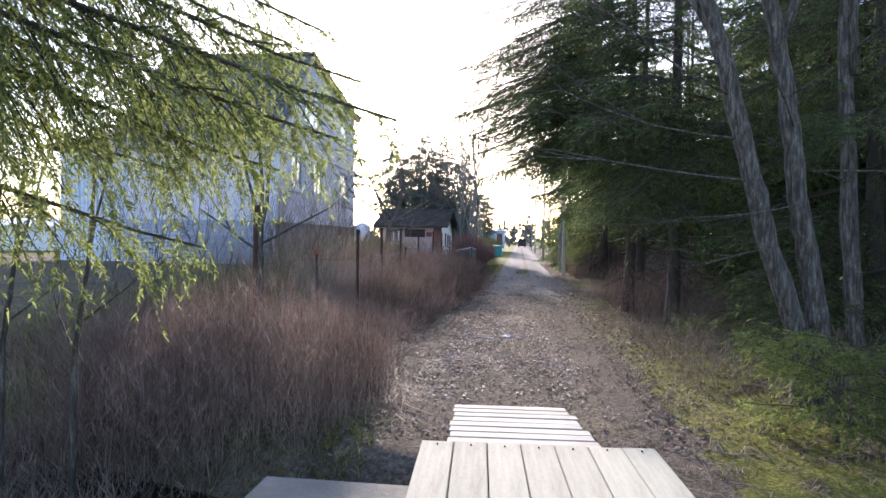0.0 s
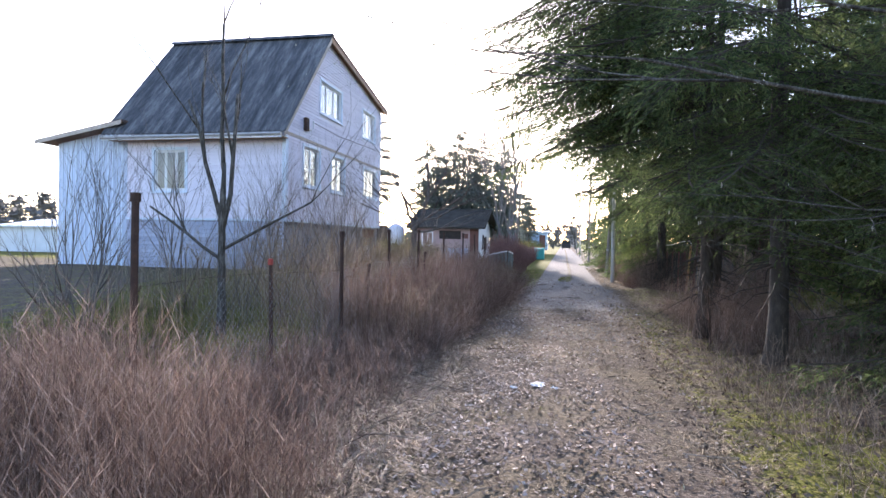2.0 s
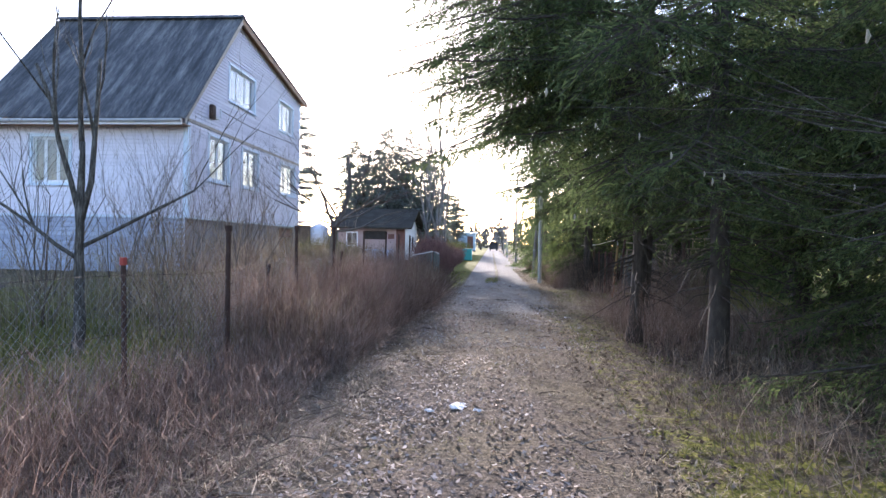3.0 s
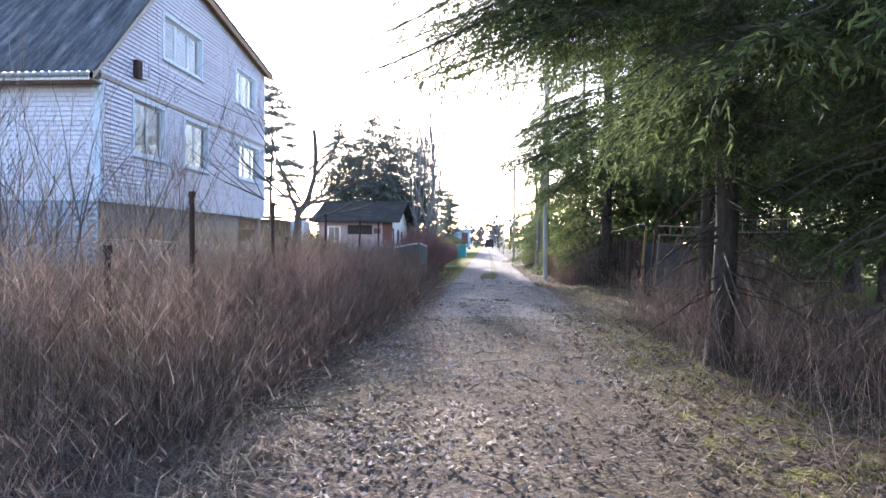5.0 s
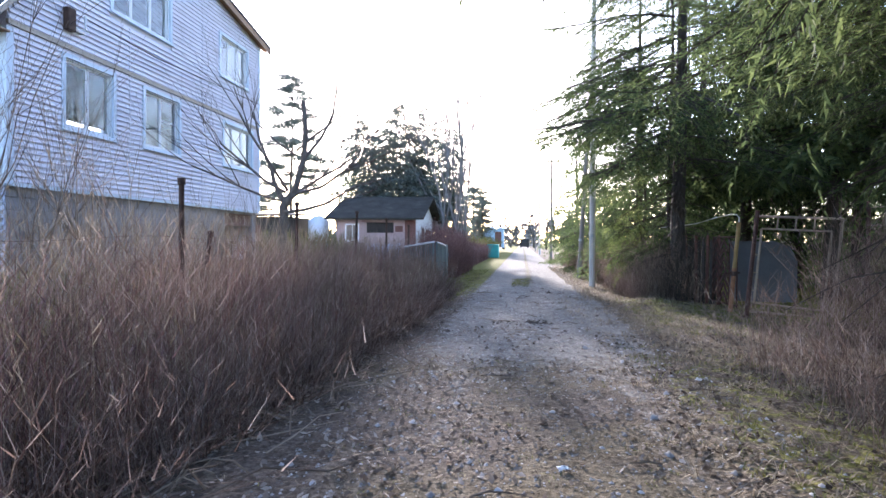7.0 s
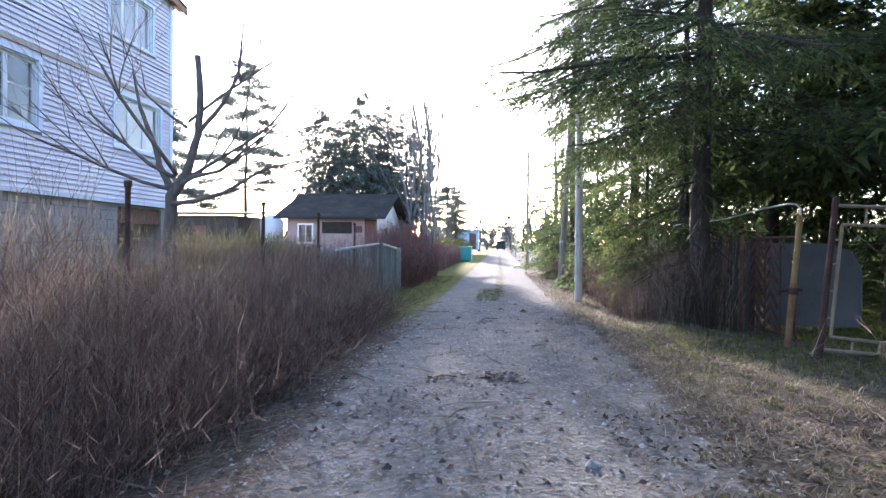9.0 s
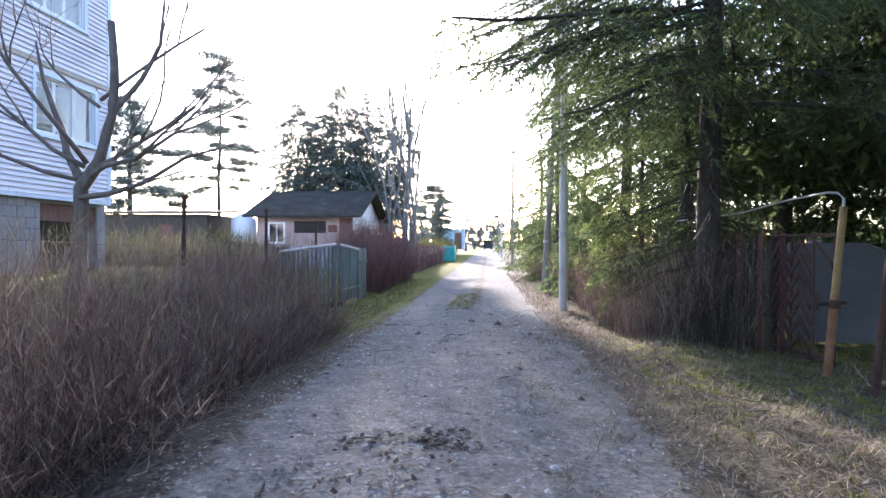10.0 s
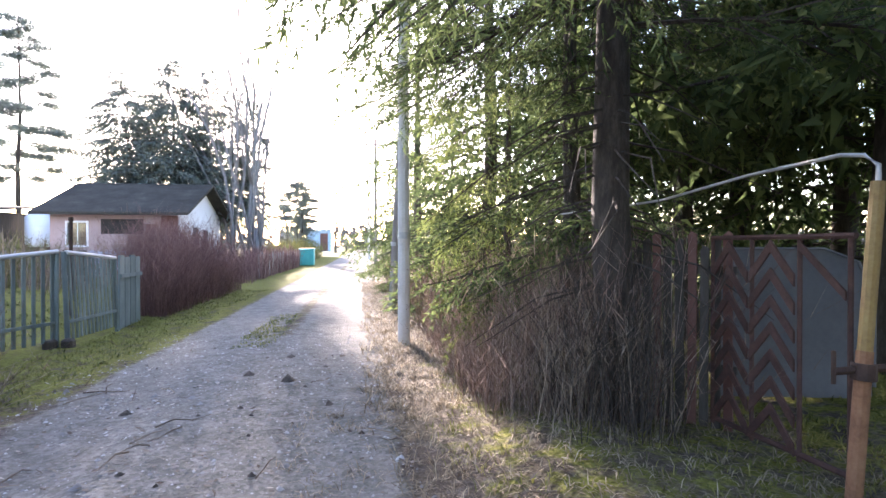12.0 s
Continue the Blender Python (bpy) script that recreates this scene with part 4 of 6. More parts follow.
def bare_tree(name, label, at, stems, mat, seed, depth=3, up=0.25, spread=0.6, fork=(2, 3), extra=()):
    """stems: (offset, direction, length, radius); extra: ready limbs as lists of points and radii."""
    r = random.Random(seed)
    t = thing(name, label, "tree", at)
    trunk, limbs = Buf(), Buf()
    TIPS.clear()
    for off, d, L, rad in stems:
        sub = Buf()
        grow(limbs, Vector(off), Vector(d).normalized(), L, rad, depth, r, up, spread, 8, fork)
    for pts, radii in extra:
        q, w, k = [], [], 5
        for i in range(len(pts) - 1):
            a, b = Vector(pts[i]), Vector(pts[i + 1])
            for j in range(k):
                e = j / k
                q.append(a.lerp(b, e) + Vector((r.uniform(-1, 1), r.uniform(-1, 1), 0)) * radii[i] * 0.10)
                w.append((radii[i] + (radii[i + 1] - radii[i]) * e) * r.uniform(0.92, 1.09))
        trunk.tube(q + [pts[-1]], w + [radii[-1]], 10)
    if not trunk.v and name == "bare_tree":
        d0, L0, r0 = Vector(stems[0][1]).normalized(), stems[0][2], stems[0][3]
        trunk.tube([Vector(stems[0][0]) + d0 * (L0 * k) for k in (-0.02, 0.12, 0.3)], [r0 * 1.5, r0 * 1.25, r0], 8)
    if trunk.v:
        part("trunk", trunk.mesh("trunk", True), mat, t)
    part("branchwork", limbs.mesh("branchwork", True), mat, t)
    if name == "alder_tree":
        buds = Buf()
        for a, b in TIPS:
            if r.random() < 0.45:
                L = r.uniform(0.010, 0.018)
                buds.tube([a, a + Vector((0.001, 0, -L * 0.5)), a + Vector((0, 0.001, -L))], [0.001, 0.0028, 0.001], 5)
        part("catkin_sprays", buds, M_catkin, t, "pale hanging catkins")["kind"] = "stuff"
    return t


bare_tree("rowan_tree", "bare young tree with upright limbs in front of the house", (-5.0, 11.1, 0.1), [
    ((0.0, 0, 1.75), (-0.22, 0.0, 1), 2.0, 0.038), ((0.02, 0, 1.7), (0.22, 0.1, 1), 2.1, 0.040), ((0.0, 0, 1.35), (0.9, 0.2, 0.45), 1.6, 0.028), ((0, 0, 1.2), (-0.9, 0.1, 0.6), 1.5, 0.03), ((0.02, 0, 2.6), (0.05, 0.1, 1), 2.2, 0.035)],
    M_alder, 21, 3, 0.45, 0.55, (2, 3), [([(0, 0, -0.1), (0.01, 0, 0.8), (0, 0, 1.8), (0.03, 0, 2.7)], [0.078, 0.062, 0.05, 0.03])])
bare_tree("fruit_tree", "old pruned fruit tree with crooked bare limbs behind the hedge", (-5.6, 25.6, 0.2), [
    ((0.05, 0, 2.25), (-0.85, -0.1, 0.35), 2.3, 0.042), ((0.0, 0, 2.1), (0.9, 0.0, 0.45), 2.2, 0.045), ((0.1, 0, 2.3), (-0.6, -0.3, 0.9), 2.2, 0.042),
    ((0.32, 0, 3.3), (0.75, 0.1, 0.8), 2.0, 0.034), ((0.3, 0, 3.2), (-0.7, 0.2, 0.5), 1.7, 0.032), ((1.0, -0.15, 2.35), (0.7, -0.3, 0.35), 1.4, 0.028), ((1.6, -0.1, 2.75), (0.9, 0.2, 0.25), 1.3, 0.022), ((1.2, -0.3, 1.95), (0.7, -0.5, -0.05), 1.2, 0.02), ((0.6, -0.1, 2.28), (0.3, 0, 0.9), 1.3, 0.022), ((0.1, 0, 2.0), (-0.9, -0.5, 0.15), 2.4, 0.036)],
    M_fruit, 5, 3, 0.15, 0.7, (3, 4), [([(-0.1, 0, -0.2), (-0.05, 0, 0.8), (0.0, 0, 1.9), (0.3, 0, 2.35), (0.52, 0, 3.1), (0.56, 0, 3.8), (0.50, 0, 4.55)], [0.17, 0.13, 0.115, 0.085, 0.072, 0.066, 0.058]), ([(0.0, 0, 2.0), (0.45, -0.1, 2.25), (1.0, -0.15, 2.35), (1.6, -0.1, 2.75), (2.1, 0, 3.3)], [0.05, 0.042, 0.034, 0.026, 0.015]), ([(0.0, -0.05, 1.75), (0.6, -0.2, 1.8), (1.2, -0.3, 1.95), (1.9, -0.3, 2.35), (2.6, -0.2, 2.55)], [0.05, 0.042, 0.034, 0.026, 0.014]), ([(0.52, 0, 3.1), (0.95, 0.1, 3.65), (1.25, 0.1, 4.2), (1.35, 0.1, 5.2)], [0.05, 0.04, 0.03, 0.012]), ([(0.0, 0, 2.0), (-0.28, 0.05, 2.5), (-0.34, 0.05, 2.8), (-0.7, 0.1, 3.6), (-0.85, 0.1, 4.3)], [0.075, 0.06, 0.055, 0.035, 0.015])])
bare_tree("alder_tree", "two-stemmed grey alder with leaning trunks beside the ditch", (2.8, 5.86, 0.0), [
    ((-0.85, 0.0, 3.5), (-0.4, 0.3, 1), 2.3, 0.05), ((-0.30, 0.04, 3.5), (0.25, 0.2, 1), 2.3, 0.05), ((-0.50, 0.0, 2.2), (-1.0, -0.15, 0.05), 1.9, 0.012), ((-0.06, 0.0, 2.0), (-0.7, -0.5, -0.25), 1.2, 0.009),
    ((-0.60, 0.0, 2.6), (-0.9, -0.3, 0.1), 1.8, 0.011), ((0.0, 0.0, 2.3), (0.7, -0.6, -0.1), 1.1, 0.009), ((-0.3, 0.0, 1.6), (-0.8, -0.5, -0.2), 1.1, 0.008), ((-0.7, 0.0, 3.0), (-1.0, -0.2, 0.25), 2.0, 0.013), ((-0.15, 0.04, 2.7), (-0.5, -0.8, 0.1), 1.2, 0.009), ((-0.8, 0.0, 3.3), (-0.9, -0.6, 0.0), 1.8, 0.011), ((-0.22, 0.04, 3.0), (0.6, -0.6, 0.3), 1.3, 0.010)],
    M_alder, 12, 3, -0.25, 0.75, (3, 4), [([(0, 0, -0.5), (-0.04, 0.02, 0.45), (-0.12, 0, 0.85), (-0.36, 0.03, 1.6), (-0.57, 0.0, 2.4), (-0.76, 0.03, 3.2), (-1.02, 0.0, 4.1), (-1.4, 0.2, 5.6)], [0.12, 0.10, 0.094, 0.09, 0.084, 0.08, 0.066, 0.04]),
                                        ([(0.2, 0.04, -0.5), (0.15, 0.05, 0.4), (0.12, 0.03, 0.8), (0.00, 0.05, 1.5), (-0.13, 0.04, 2.2), (-0.21, 0.06, 3.0), (-0.40, 0.04, 3.95), (-0.5, 0.1, 6)], [0.115, 0.10, 0.095, 0.092, 0.084, 0.08, 0.065, 0.035])])
bare_tree("alder_tree", "straight grey alder trunk beside the ditch", (3.86, 7.0, 0.0), [((-0.1, 0, 3.5), (0.1, 0, 1), 2.5, 0.05), ((-0.1, 0, 2.3), (-0.8, -0.4, 0.2), 1.2, 0.01)], M_alder, 14, 2, 0.3, 0.6, (2, 3),
          [([(0, 0, -0.3), (-0.04, 0.02, 0.8), (-0.12, 0.05, 2.2), (-0.18, 0.1, 4), (-0.1, 0, 7)], [0.11, 0.09, 0.085, 0.07, 0.03])])
for i, (x, y, h, s) in enumerate(((-3.28, 4.05, 2.9, 3), (-3.85, 4.0, 2.7, 8))):
    bare_tree("sapling", "thin bare sapling on the ditch bank", (x, y, -0.55), [((0.12, 0, 1.9), (0.2, 0.1, 1), 1.1, 0.014), ((0.08, 0, 1.2), (-0.7, 0.2, 0.8), 0.7, 0.008), ((0.1, 0, 1.5), (0.8, 0.2, 0.6), 0.6, 0.008)],
              M_alder, s, 1, 0.3, 0.5, (2, 2), [([(0, 0, -0.1), (0.02, 0, 0.7), (0.03, 0, 1.3), (0.14, 0, 2.0), (0.18, 0.03, h)], [0.028, 0.024, 0.02, 0.016, 0.008])])
for i, (x, y, k) in enumerate(((-4.5, 12.4, 1.0), (-5.6, 14.2, 1.15), (-4.5, 15.9, 1.1), (-4.9, 18.6, 1.15), (-6.6, 12.6, 0.9), (-7.6, 17.8, 1.0), (-4.4, 20.6, 1.0), (-6.2, 9.6, 0.85), (-6.8, 20.0, 1.1))):
    rr = random.Random(200 + i)
    bare_tree("bare_shrub", "sprawling bare garden shrub with fine twigs", (x, y, float(ground_z(x, y)) - 0.05), [((rr.uniform(-.15, .15), rr.uniform(-.15, .15), 0), (rr.uniform(-.6, .6), rr.uniform(-.6, .6), 1), rr.uniform(1.1, 1.6) * k, 0.013) for _ in range(8)], M_twig, 210 + i, 2, 0.5, 0.6, (3, 4))["category"] = "shrub"
for i, (x, y, k) in enumerate(((-4.3, 13.6, 1.0), (-5.2, 16.4, 1.15), (-6.3, 13.8, 1.0), (-7.2, 10.8, 1.0), (-6.4, 15.6, 1.1), (-8.2, 14.4, 1.1), (-5.9, 18.2, 1.0), (-9.3, 12.6, 1.0))):
    rr = random.Random(300 + i)
    bare_tree("bare_shrub", "tall straggling bare shrub with grey twigs before the house", (x, y, float(ground_z(x, y)) - 0.05), [((rr.uniform(-.2, .2), rr.uniform(-.2, .2), 0), (rr.uniform(-.45, .45), rr.uniform(-.45, .45), 1), rr.uniform(1.5, 2.1) * k, 0.014) for _ in range(6)], M_fruit, 310 + i, 2, 0.4, 0.75, (3, 5))["category"] = "shrub"
# many-stemmed bare tree before the small house, and bare trees far down the lane
r9 = random.Random(77)
bare_tree("bare_tree", "many-stemmed bare grey tree beside the small house", (-4.0, 51.0, 0), [((r9.uniform(-1.0, .9), r9.uniform(-.5, .5), 0), (r9.uniform(-.16, .20), r9.uniform(-.15, .15), 1), r9.uniform(7, 10.5), 0.085) for _ in range(12)], M_stem, 31, 2, 0.8, 0.35, (3, 5))
for i, (x, y, k) in enumerate(((-5, 95, 1.0), (-2.5, 118, 1.1), (5.5, 125, 1.1), (-9, 110, 1.2), (3.8, 150, 1.2), (8, 140, 1.3), (-1.6, 150, 1.0), (-14, 90, 1.0))):
    bare_tree("bare_tree", "distant bare tree beside the lane", (x, y, 0), [((0, 0, 0), (r9.uniform(-.05, .05), 0, 1), 5.5 * k, 0.16 * k), ((0, 0, 2.5), (0.2, 0, 1), 5 * k, 0.09 * k), ((0, 0, 2.5), (-0.25, 0, 1), 5 * k, 0.09 * k)], M_alder, 40 + i, 3, 0.55, 0.5, (3, 4))

# spruce and pines on the far side of the gardens
FAR = spruce_meshes(12.6, 4.5, 2.4, 23, 215, fine=0, taper=0.5, start=0.95, gaps=0.4)
FAR_SLIM = spruce_meshes(12.6, 2.5, 3.0, 29, 170, fine=0, taper=0.55, start=0.95, gaps=0.35)
for name, at, sc, turn, lab, FAR_KIND in (("spruce_tree", (-8.4, 53.4, 0), 0.93, 15, "wide ragged spruce over the small house", FAR), ("spruce_tree", (-9.6, 54.2, 0), 0.90, 200, "ragged spruce with a leaning top beside a taller one", FAR), ("spruce_tree", (-6.9, 54.6, 0), 0.93, 100, "ragged spruce beside a taller one", FAR_SLIM),
                            ("spruce_tree", (-4.9, 57.5, 0), 0.84, 140, "dark spruce behind a bare tree", FAR_SLIM), ("spruce_tree", (-5.9, 56.2, 0), 0.88, 60, "dark spruce behind a bare tree", FAR_SLIM), ("spruce_tree", (-3.6, 74, 0), 0.6, 80, "distant spruce by the lane", FAR_SLIM)):
    t = thing(name, lab, "tree", at, turn=turn)
    if at[0] == -9.6:
        t.matrix_world = pose(*at, 0, -11, 0) @ pose(0, 0, 0, 0, 0, turn)
    t.scale = (sc,) * 3
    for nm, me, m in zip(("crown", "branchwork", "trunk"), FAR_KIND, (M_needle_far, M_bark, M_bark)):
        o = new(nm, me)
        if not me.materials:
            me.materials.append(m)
        o.parent = t


def pine(at, height, seed, label):
    r = random.Random(seed)
    t = thing("pine_tree", label, "tree", at)
    part("trunk", Buf().tube([(0.1 * math.sin(z), 0.1 * math.cos(z * 0.7), z) for z in (-0.2, 1, 3, 6, 9, height)], [0.2, 0.17, 0.15, 0.12, 0.09, 0.02], 8).mesh("trunk", True), M_bark, t)
    wood, tufts = Buf(), []
    for i in range(44):
        z = height * (0.34 + 0.65 * (i / 44))
        a = i * 2.4 + r.uniform(-.4, .4)
        L = (3.6 * (1 - i / 46) ** 0.6 + 0.3) * r.uniform(0.35, 1.15)
        p, d = Vector((0, 0, z)), Vector((math.cos(a), math.sin(a), r.uniform(-0.12, 0.3)))
        pts = [p, p + d * L * 0.5, p + d * L + Vector((0, 0, -0.1 * L))]
        wood.tube(pts, [0.04, 0.025, 0.008], 4)
        for k in range(int(5 + 5 * L)):
            b = r.random()
            c = pts[1].lerp(pts[2], b) + Vector((r.uniform(-.5, .5), r.uniform(-.5, .5), r.uniform(-.06, .2))) * (0.4 + 0.6 * b)
            tufts.append((*c, r.uniform(0.18, 0.34)))
            wood.tube([pts[1].lerp(pts[2], b * 0.8), c], [0.010, 0.004], 3)
    g = np.random.default_rng(seed)
    T = np.array(tufts)
    idx = np.repeat(np.arange(len(T)), 46)
    out = g.normal(size=(len(idx), 3)) * np.array([1, 1, 0.45])
    p = T[idx, :3] + out * T[idx, 3:4] * 0.7
    sd = g.normal(size=(len(idx), 3))
    sd = sd / np.linalg.norm(sd, axis=1, keepdims=True) * 0.030
    tip = out / np.linalg.norm(out, axis=1, keepdims=True) * 0.22
    part("branchwork", wood, M_bark, t)
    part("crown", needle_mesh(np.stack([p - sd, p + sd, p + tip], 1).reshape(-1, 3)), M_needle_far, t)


pine((-18.5, 57.9, 0), 15.2, 4, "tall open pine behind the gardens")
pine((-21.5, 52.0, 0), 10.5, 6, "slim pine behind the gardens")
pine((-6.0, 92.0, 0), 9.0, 8, "distant pine by the lane")


# ---------- thickets, litter and grass ----------
def canes(name, label, area, n, height, mat, seed, lean=0.15, twigs=3, radius=0.0042, density=None, heights=None, gap=0.0):
    """A thicket of upright stems with side twigs. area(u, v) gives x, y for random numbers."""
    g = np.random.default_rng(seed)
    x, y = area(g.random(n), g.random(n))
    clump = 0.5 + 0.5 * np.sin(3.1 * x + 1.7 * y + seed) * np.sin(2.3 * y - 1.1 * x)
    keep = g.random(n) < (1 - gap) + gap * clump
    x, y, clump = x[keep], y[keep], clump[keep]
    n = len(x)
    h = height * g.uniform(0.55, 1.12, n) * (0.82 + 0.3 * clump)
    if heights is not None:
        h = h * heights(x, y)
    z = ground_z(x, y) - 0.03
    la, lm = g.uniform(0, 2 * np.pi, n), np.abs(g.normal(0, lean, n))
    dx, dy = np.cos(la) * lm, np.sin(la) * lm
    segs = 2
    P = np.zeros((n, segs + 1, 3))
    for i in range(segs + 1):
        t = i / segs
        b = t + 0.6 * t * t
        P[:, i] = np.stack([x + dx * h * b, y + dy * h * b, z + h * t * (1 - 0.25 * lm * t)], -1)
    P[:, 1] += g.normal(0, 0.02, (n, 3))
    R = radius * g.uniform(0.6, 1.3, n)
    V, F = [], []

    def sticks(P, R):
        m, k = P.shape[0], P.shape[1]
        a0 = g.uniform(0, 2 * np.pi, m)
        ring = []
        for s in range(3):
            a = a0 + s * 2 * np.pi / 3
            ring.append(np.stack([np.cos(a), np.sin(a), np.zeros(m)], -1))
        ring = np.stack(ring, 1)
        tap = np.linspace(1, 0.35, k)
        v = P[:, :, None, :] + ring[:, None] * (R[:, None, None, None] * tap[None, :, None, None])
        base = (np.arange(m) * k * 3)[:, None, None]
        i, s = np.meshgrid(np.arange(k - 1), np.arange(3), indexing="ij")
        q = np.stack([i * 3 + s, i * 3 + (s + 1) % 3, (i + 1) * 3 + (s + 1) % 3, (i + 1) * 3 + s], -1).reshape(1, -1, 4)
        return v.reshape(-1, 3), (q + base).reshape(-1, 4)

    v, f = sticks(P, R)
    V.append(v)
    F.append(f)
    if twigs:
        idx = np.repeat(np.arange(n), twigs)
        t = g.uniform(0.3, 0.95, len(idx)) * segs
        i = np.minimum(t.astype(int), segs - 1)
        p0 = P[idx, i] + (P[idx, i + 1] - P[idx, i]) * (t - i)[:, None]
        a = g.uniform(0, 2 * np.pi, len(idx))
        L = h[idx] * g.uniform(0.10, 0.30, len(idx))
        d = np.stack([np.cos(a) * 0.55, np.sin(a) * 0.55, g.uniform(0.4, 1.0, len(idx))], -1)
        w = np.cross(d, g.normal(size=d.shape))
        w = w / np.linalg.norm(w, axis=1, keepdims=True) * (R[idx] * 0.8)[:, None]
        v = np.stack([p0 - w, p0 + w, p0 + d * L[:, None]], 1).reshape(-1, 3)
        q = np.arange(len(v)).reshape(-1, 3) + len(V[0])
        V.append(v)
        F = [np.concatenate([F[0][:, [0, 1, 2]], F[0][:, [0, 2, 3]], q])]
    me = np_mesh(name, np.concatenate(V), np.concatenate(F))
    me.materials.append(mat)
    return tagged(new(name, me), label, "shrub", kind="stuff")


def rect(x0, x1, y0, y1):
    return lambda u, v: (x0 + (x1 - x0) * u, y0 + (y1 - y0) * v)


def hedge_area(u, v):
    y = 11.2 + 15.0 * v
    front = -1.85 + 0.45 * smooth(12, 20, y) - 0.5 * smooth(23.5, 26.2, y)
    return front - 2.1 * u ** 1.3, y


canes("hedge", "thicket of reddish bare canes along the lane", hedge_area, 9000, 1.2, M_cane, 1, 0.24, 6, 0.0030, gap=0.6, heights=lambda x, y: (0.5 + 0.5 * smooth(-1.35, -2.3, x)) * (1.0 + 0.10 * np.sin(y * 1.7) + 0.13 * np.sin(y * 0.83 + 1.0 + 0.6 * x) + 0.12 * np.sin(4.1 * y + 2 * x)))
canes("low_brush", "low leaning dry canes before the wire fence", lambda u, v: (-1.5 - 1.7 * u, 7.4 + 4.2 * v), 1700, 0.62, M_cane, 41, 0.45, 5, 0.0030, gap=0.5)
canes("hedge_straw", "pale dry stalks among the hedge canes", hedge_area, 2300, 1.1, M_drygrass, 21, 0.22, 4, 0.003, heights=lambda x, y: 0.8 + 0.2 * smooth(-1.3, -2.1, x))
canes("hedge_red", "dark red bare canes among the hedge", lambda u, v: hedge_area(u, 0.15 + 0.85 * v), 3000, 1.25, M_cane_dark, 43, 0.22, 6, 0.0030, gap=0.8, heights=lambda x, y: 0.5 + 0.5 * smooth(-1.35, -2.3, x))
canes("hedge_front", "leaning dry canes at the foot of the hedge", lambda u, v: (-1.75 + 0.4 * smooth(12, 20, 11 + 14 * v) + 0.5 * (u - 0.6), 11 + 14 * v), 3000, 0.78, M_cane, 2, 0.68, 2, 0.004)
canes("brush", "reddish dry brush beside the ditch", lambda u, v: (-1.25 - 3.3 * u ** 0.9, 4.6 + 2.0 * v), 4600, 1.12, M_cane, 3, 0.26, 7, 0.0023, gap=0.5, heights=lambda x, y: 0.62 + 0.38 * smooth(-1.2, -2.1, x))
canes("brush_behind", "sparse dry brush along the wire fence", lambda u, v: (-2.5 - 4.0 * u, 6.2 + 3.2 * v), 2600, 0.66, M_cane, 4, 0.30, 3, 0.0036, gap=0.7, heights=lambda x, y: 0.45 + 0.65 * smooth(-1.5, -3.0, x))
canes("dark_brush", "dark bare brush over the ditch", lambda u, v: (-2.4 - 4.5 * u, 3.2 + 2.6 * v + 1.0 * u), 2600, 0.8, M_twig, 6, 0.4, 4, 0.0036, gap=0.5)
canes("yard_weeds", "tall dry weeds before the house", lambda u, v: (-3.7 - 4.0 * u, 11.5 + 14.0 * v), 3600, 1.6, M_drygrass, 7, 0.16, 6, 0.0032, gap=0.6)
canes("red_hedge", "dense dark red bare hedge beside the lane", lambda u, v: (-1.75 - (0.35 + 1.9 * np.sqrt(v)) * u, 31.0 + 7.0 * v), 4600, 1.72, M_cane_dark, 8, 0.22, 8, 0.0040, heights=lambda x, y: (0.62 + 0.5 * np.sin(np.clip((y - 30.3) / 8.6, 0, 1) * np.pi)) * (0.7 + 0.3 * smooth(-1.6, -2.4, x)))
canes("far_hedge", "low dark red hedge farther along the lane", lambda u, v: (-1.9 - 2.0 * u, 40 + 16 * v), 2500, 1.2, M_cane_dark, 9, 0.15, 4, 0.008)
canes("right_thicket", "dry brown stems around the spruce trunks", lambda u, v: (2.45 + 2.0 * u, 11.6 + 6.4 * v), 2200, 1.0, M_cane, 10, 0.4, 5, 0.003, gap=0.6)
canes("twig_fence", "dense dead stems under the large spruce", lambda u, v: (2.6 + 1.5 * u ** 1.2, 23.9 + 4.2 * v), 2800, 1.25, M_cane, 11, 0.26, 6, 0.0032, gap=0.6, heights=lambda x, y: 0.55 + 0.55 * smooth(2.6, 3.3, x))
canes("gate_stems", "dark dead stems between the large trunk and the gate", lambda u, v: (3.0 + 0.7 * u, 23.3 + 1.3 * v), 230, 1.15, M_bark, 31, 0.20, 7, 0.0036, gap=0.6)
canes("trunk_twigs", "tangled dead stems in front of the large trunk", lambda u, v: (2.85 + 1.0 * u, 23.5 + 1.4 * v), 330, 0.95, M_twig, 32, 0.30, 7, 0.0038, gap=0.4)
canes("gate_bush", "bare brown twiggy bush at the lane edge", lambda u, v: (4.2 + 1.4 * u, 18.2 + 1.7 * v), 520, 1.7, M_cane, 12, 0.30, 8, 0.0034, gap=0.3)
canes("roadside_canes", "brown canes beside the utility poles", lambda u, v: (2.6 + 1.6 * u, 27.5 + 16 * v), 3200, 1.0, M_cane, 13, 0.2, 3, 0.006)
canes("bank_brush", "dry stems on the right bank", lambda u, v: (2.0 + 3.0 * u, 6.5 + 5.0 * v), 1500, 0.55, M_twig, 14, 0.5, 3, 0.0034, gap=0.5)
canes("back_shrubs", "bare shrubs behind the gardens", lambda u, v: (-24 + 19 * u, 36 + 6 * v), 2800, 1.5, M_twig, 15, 0.2, 4, 0.009, gap=0.6)


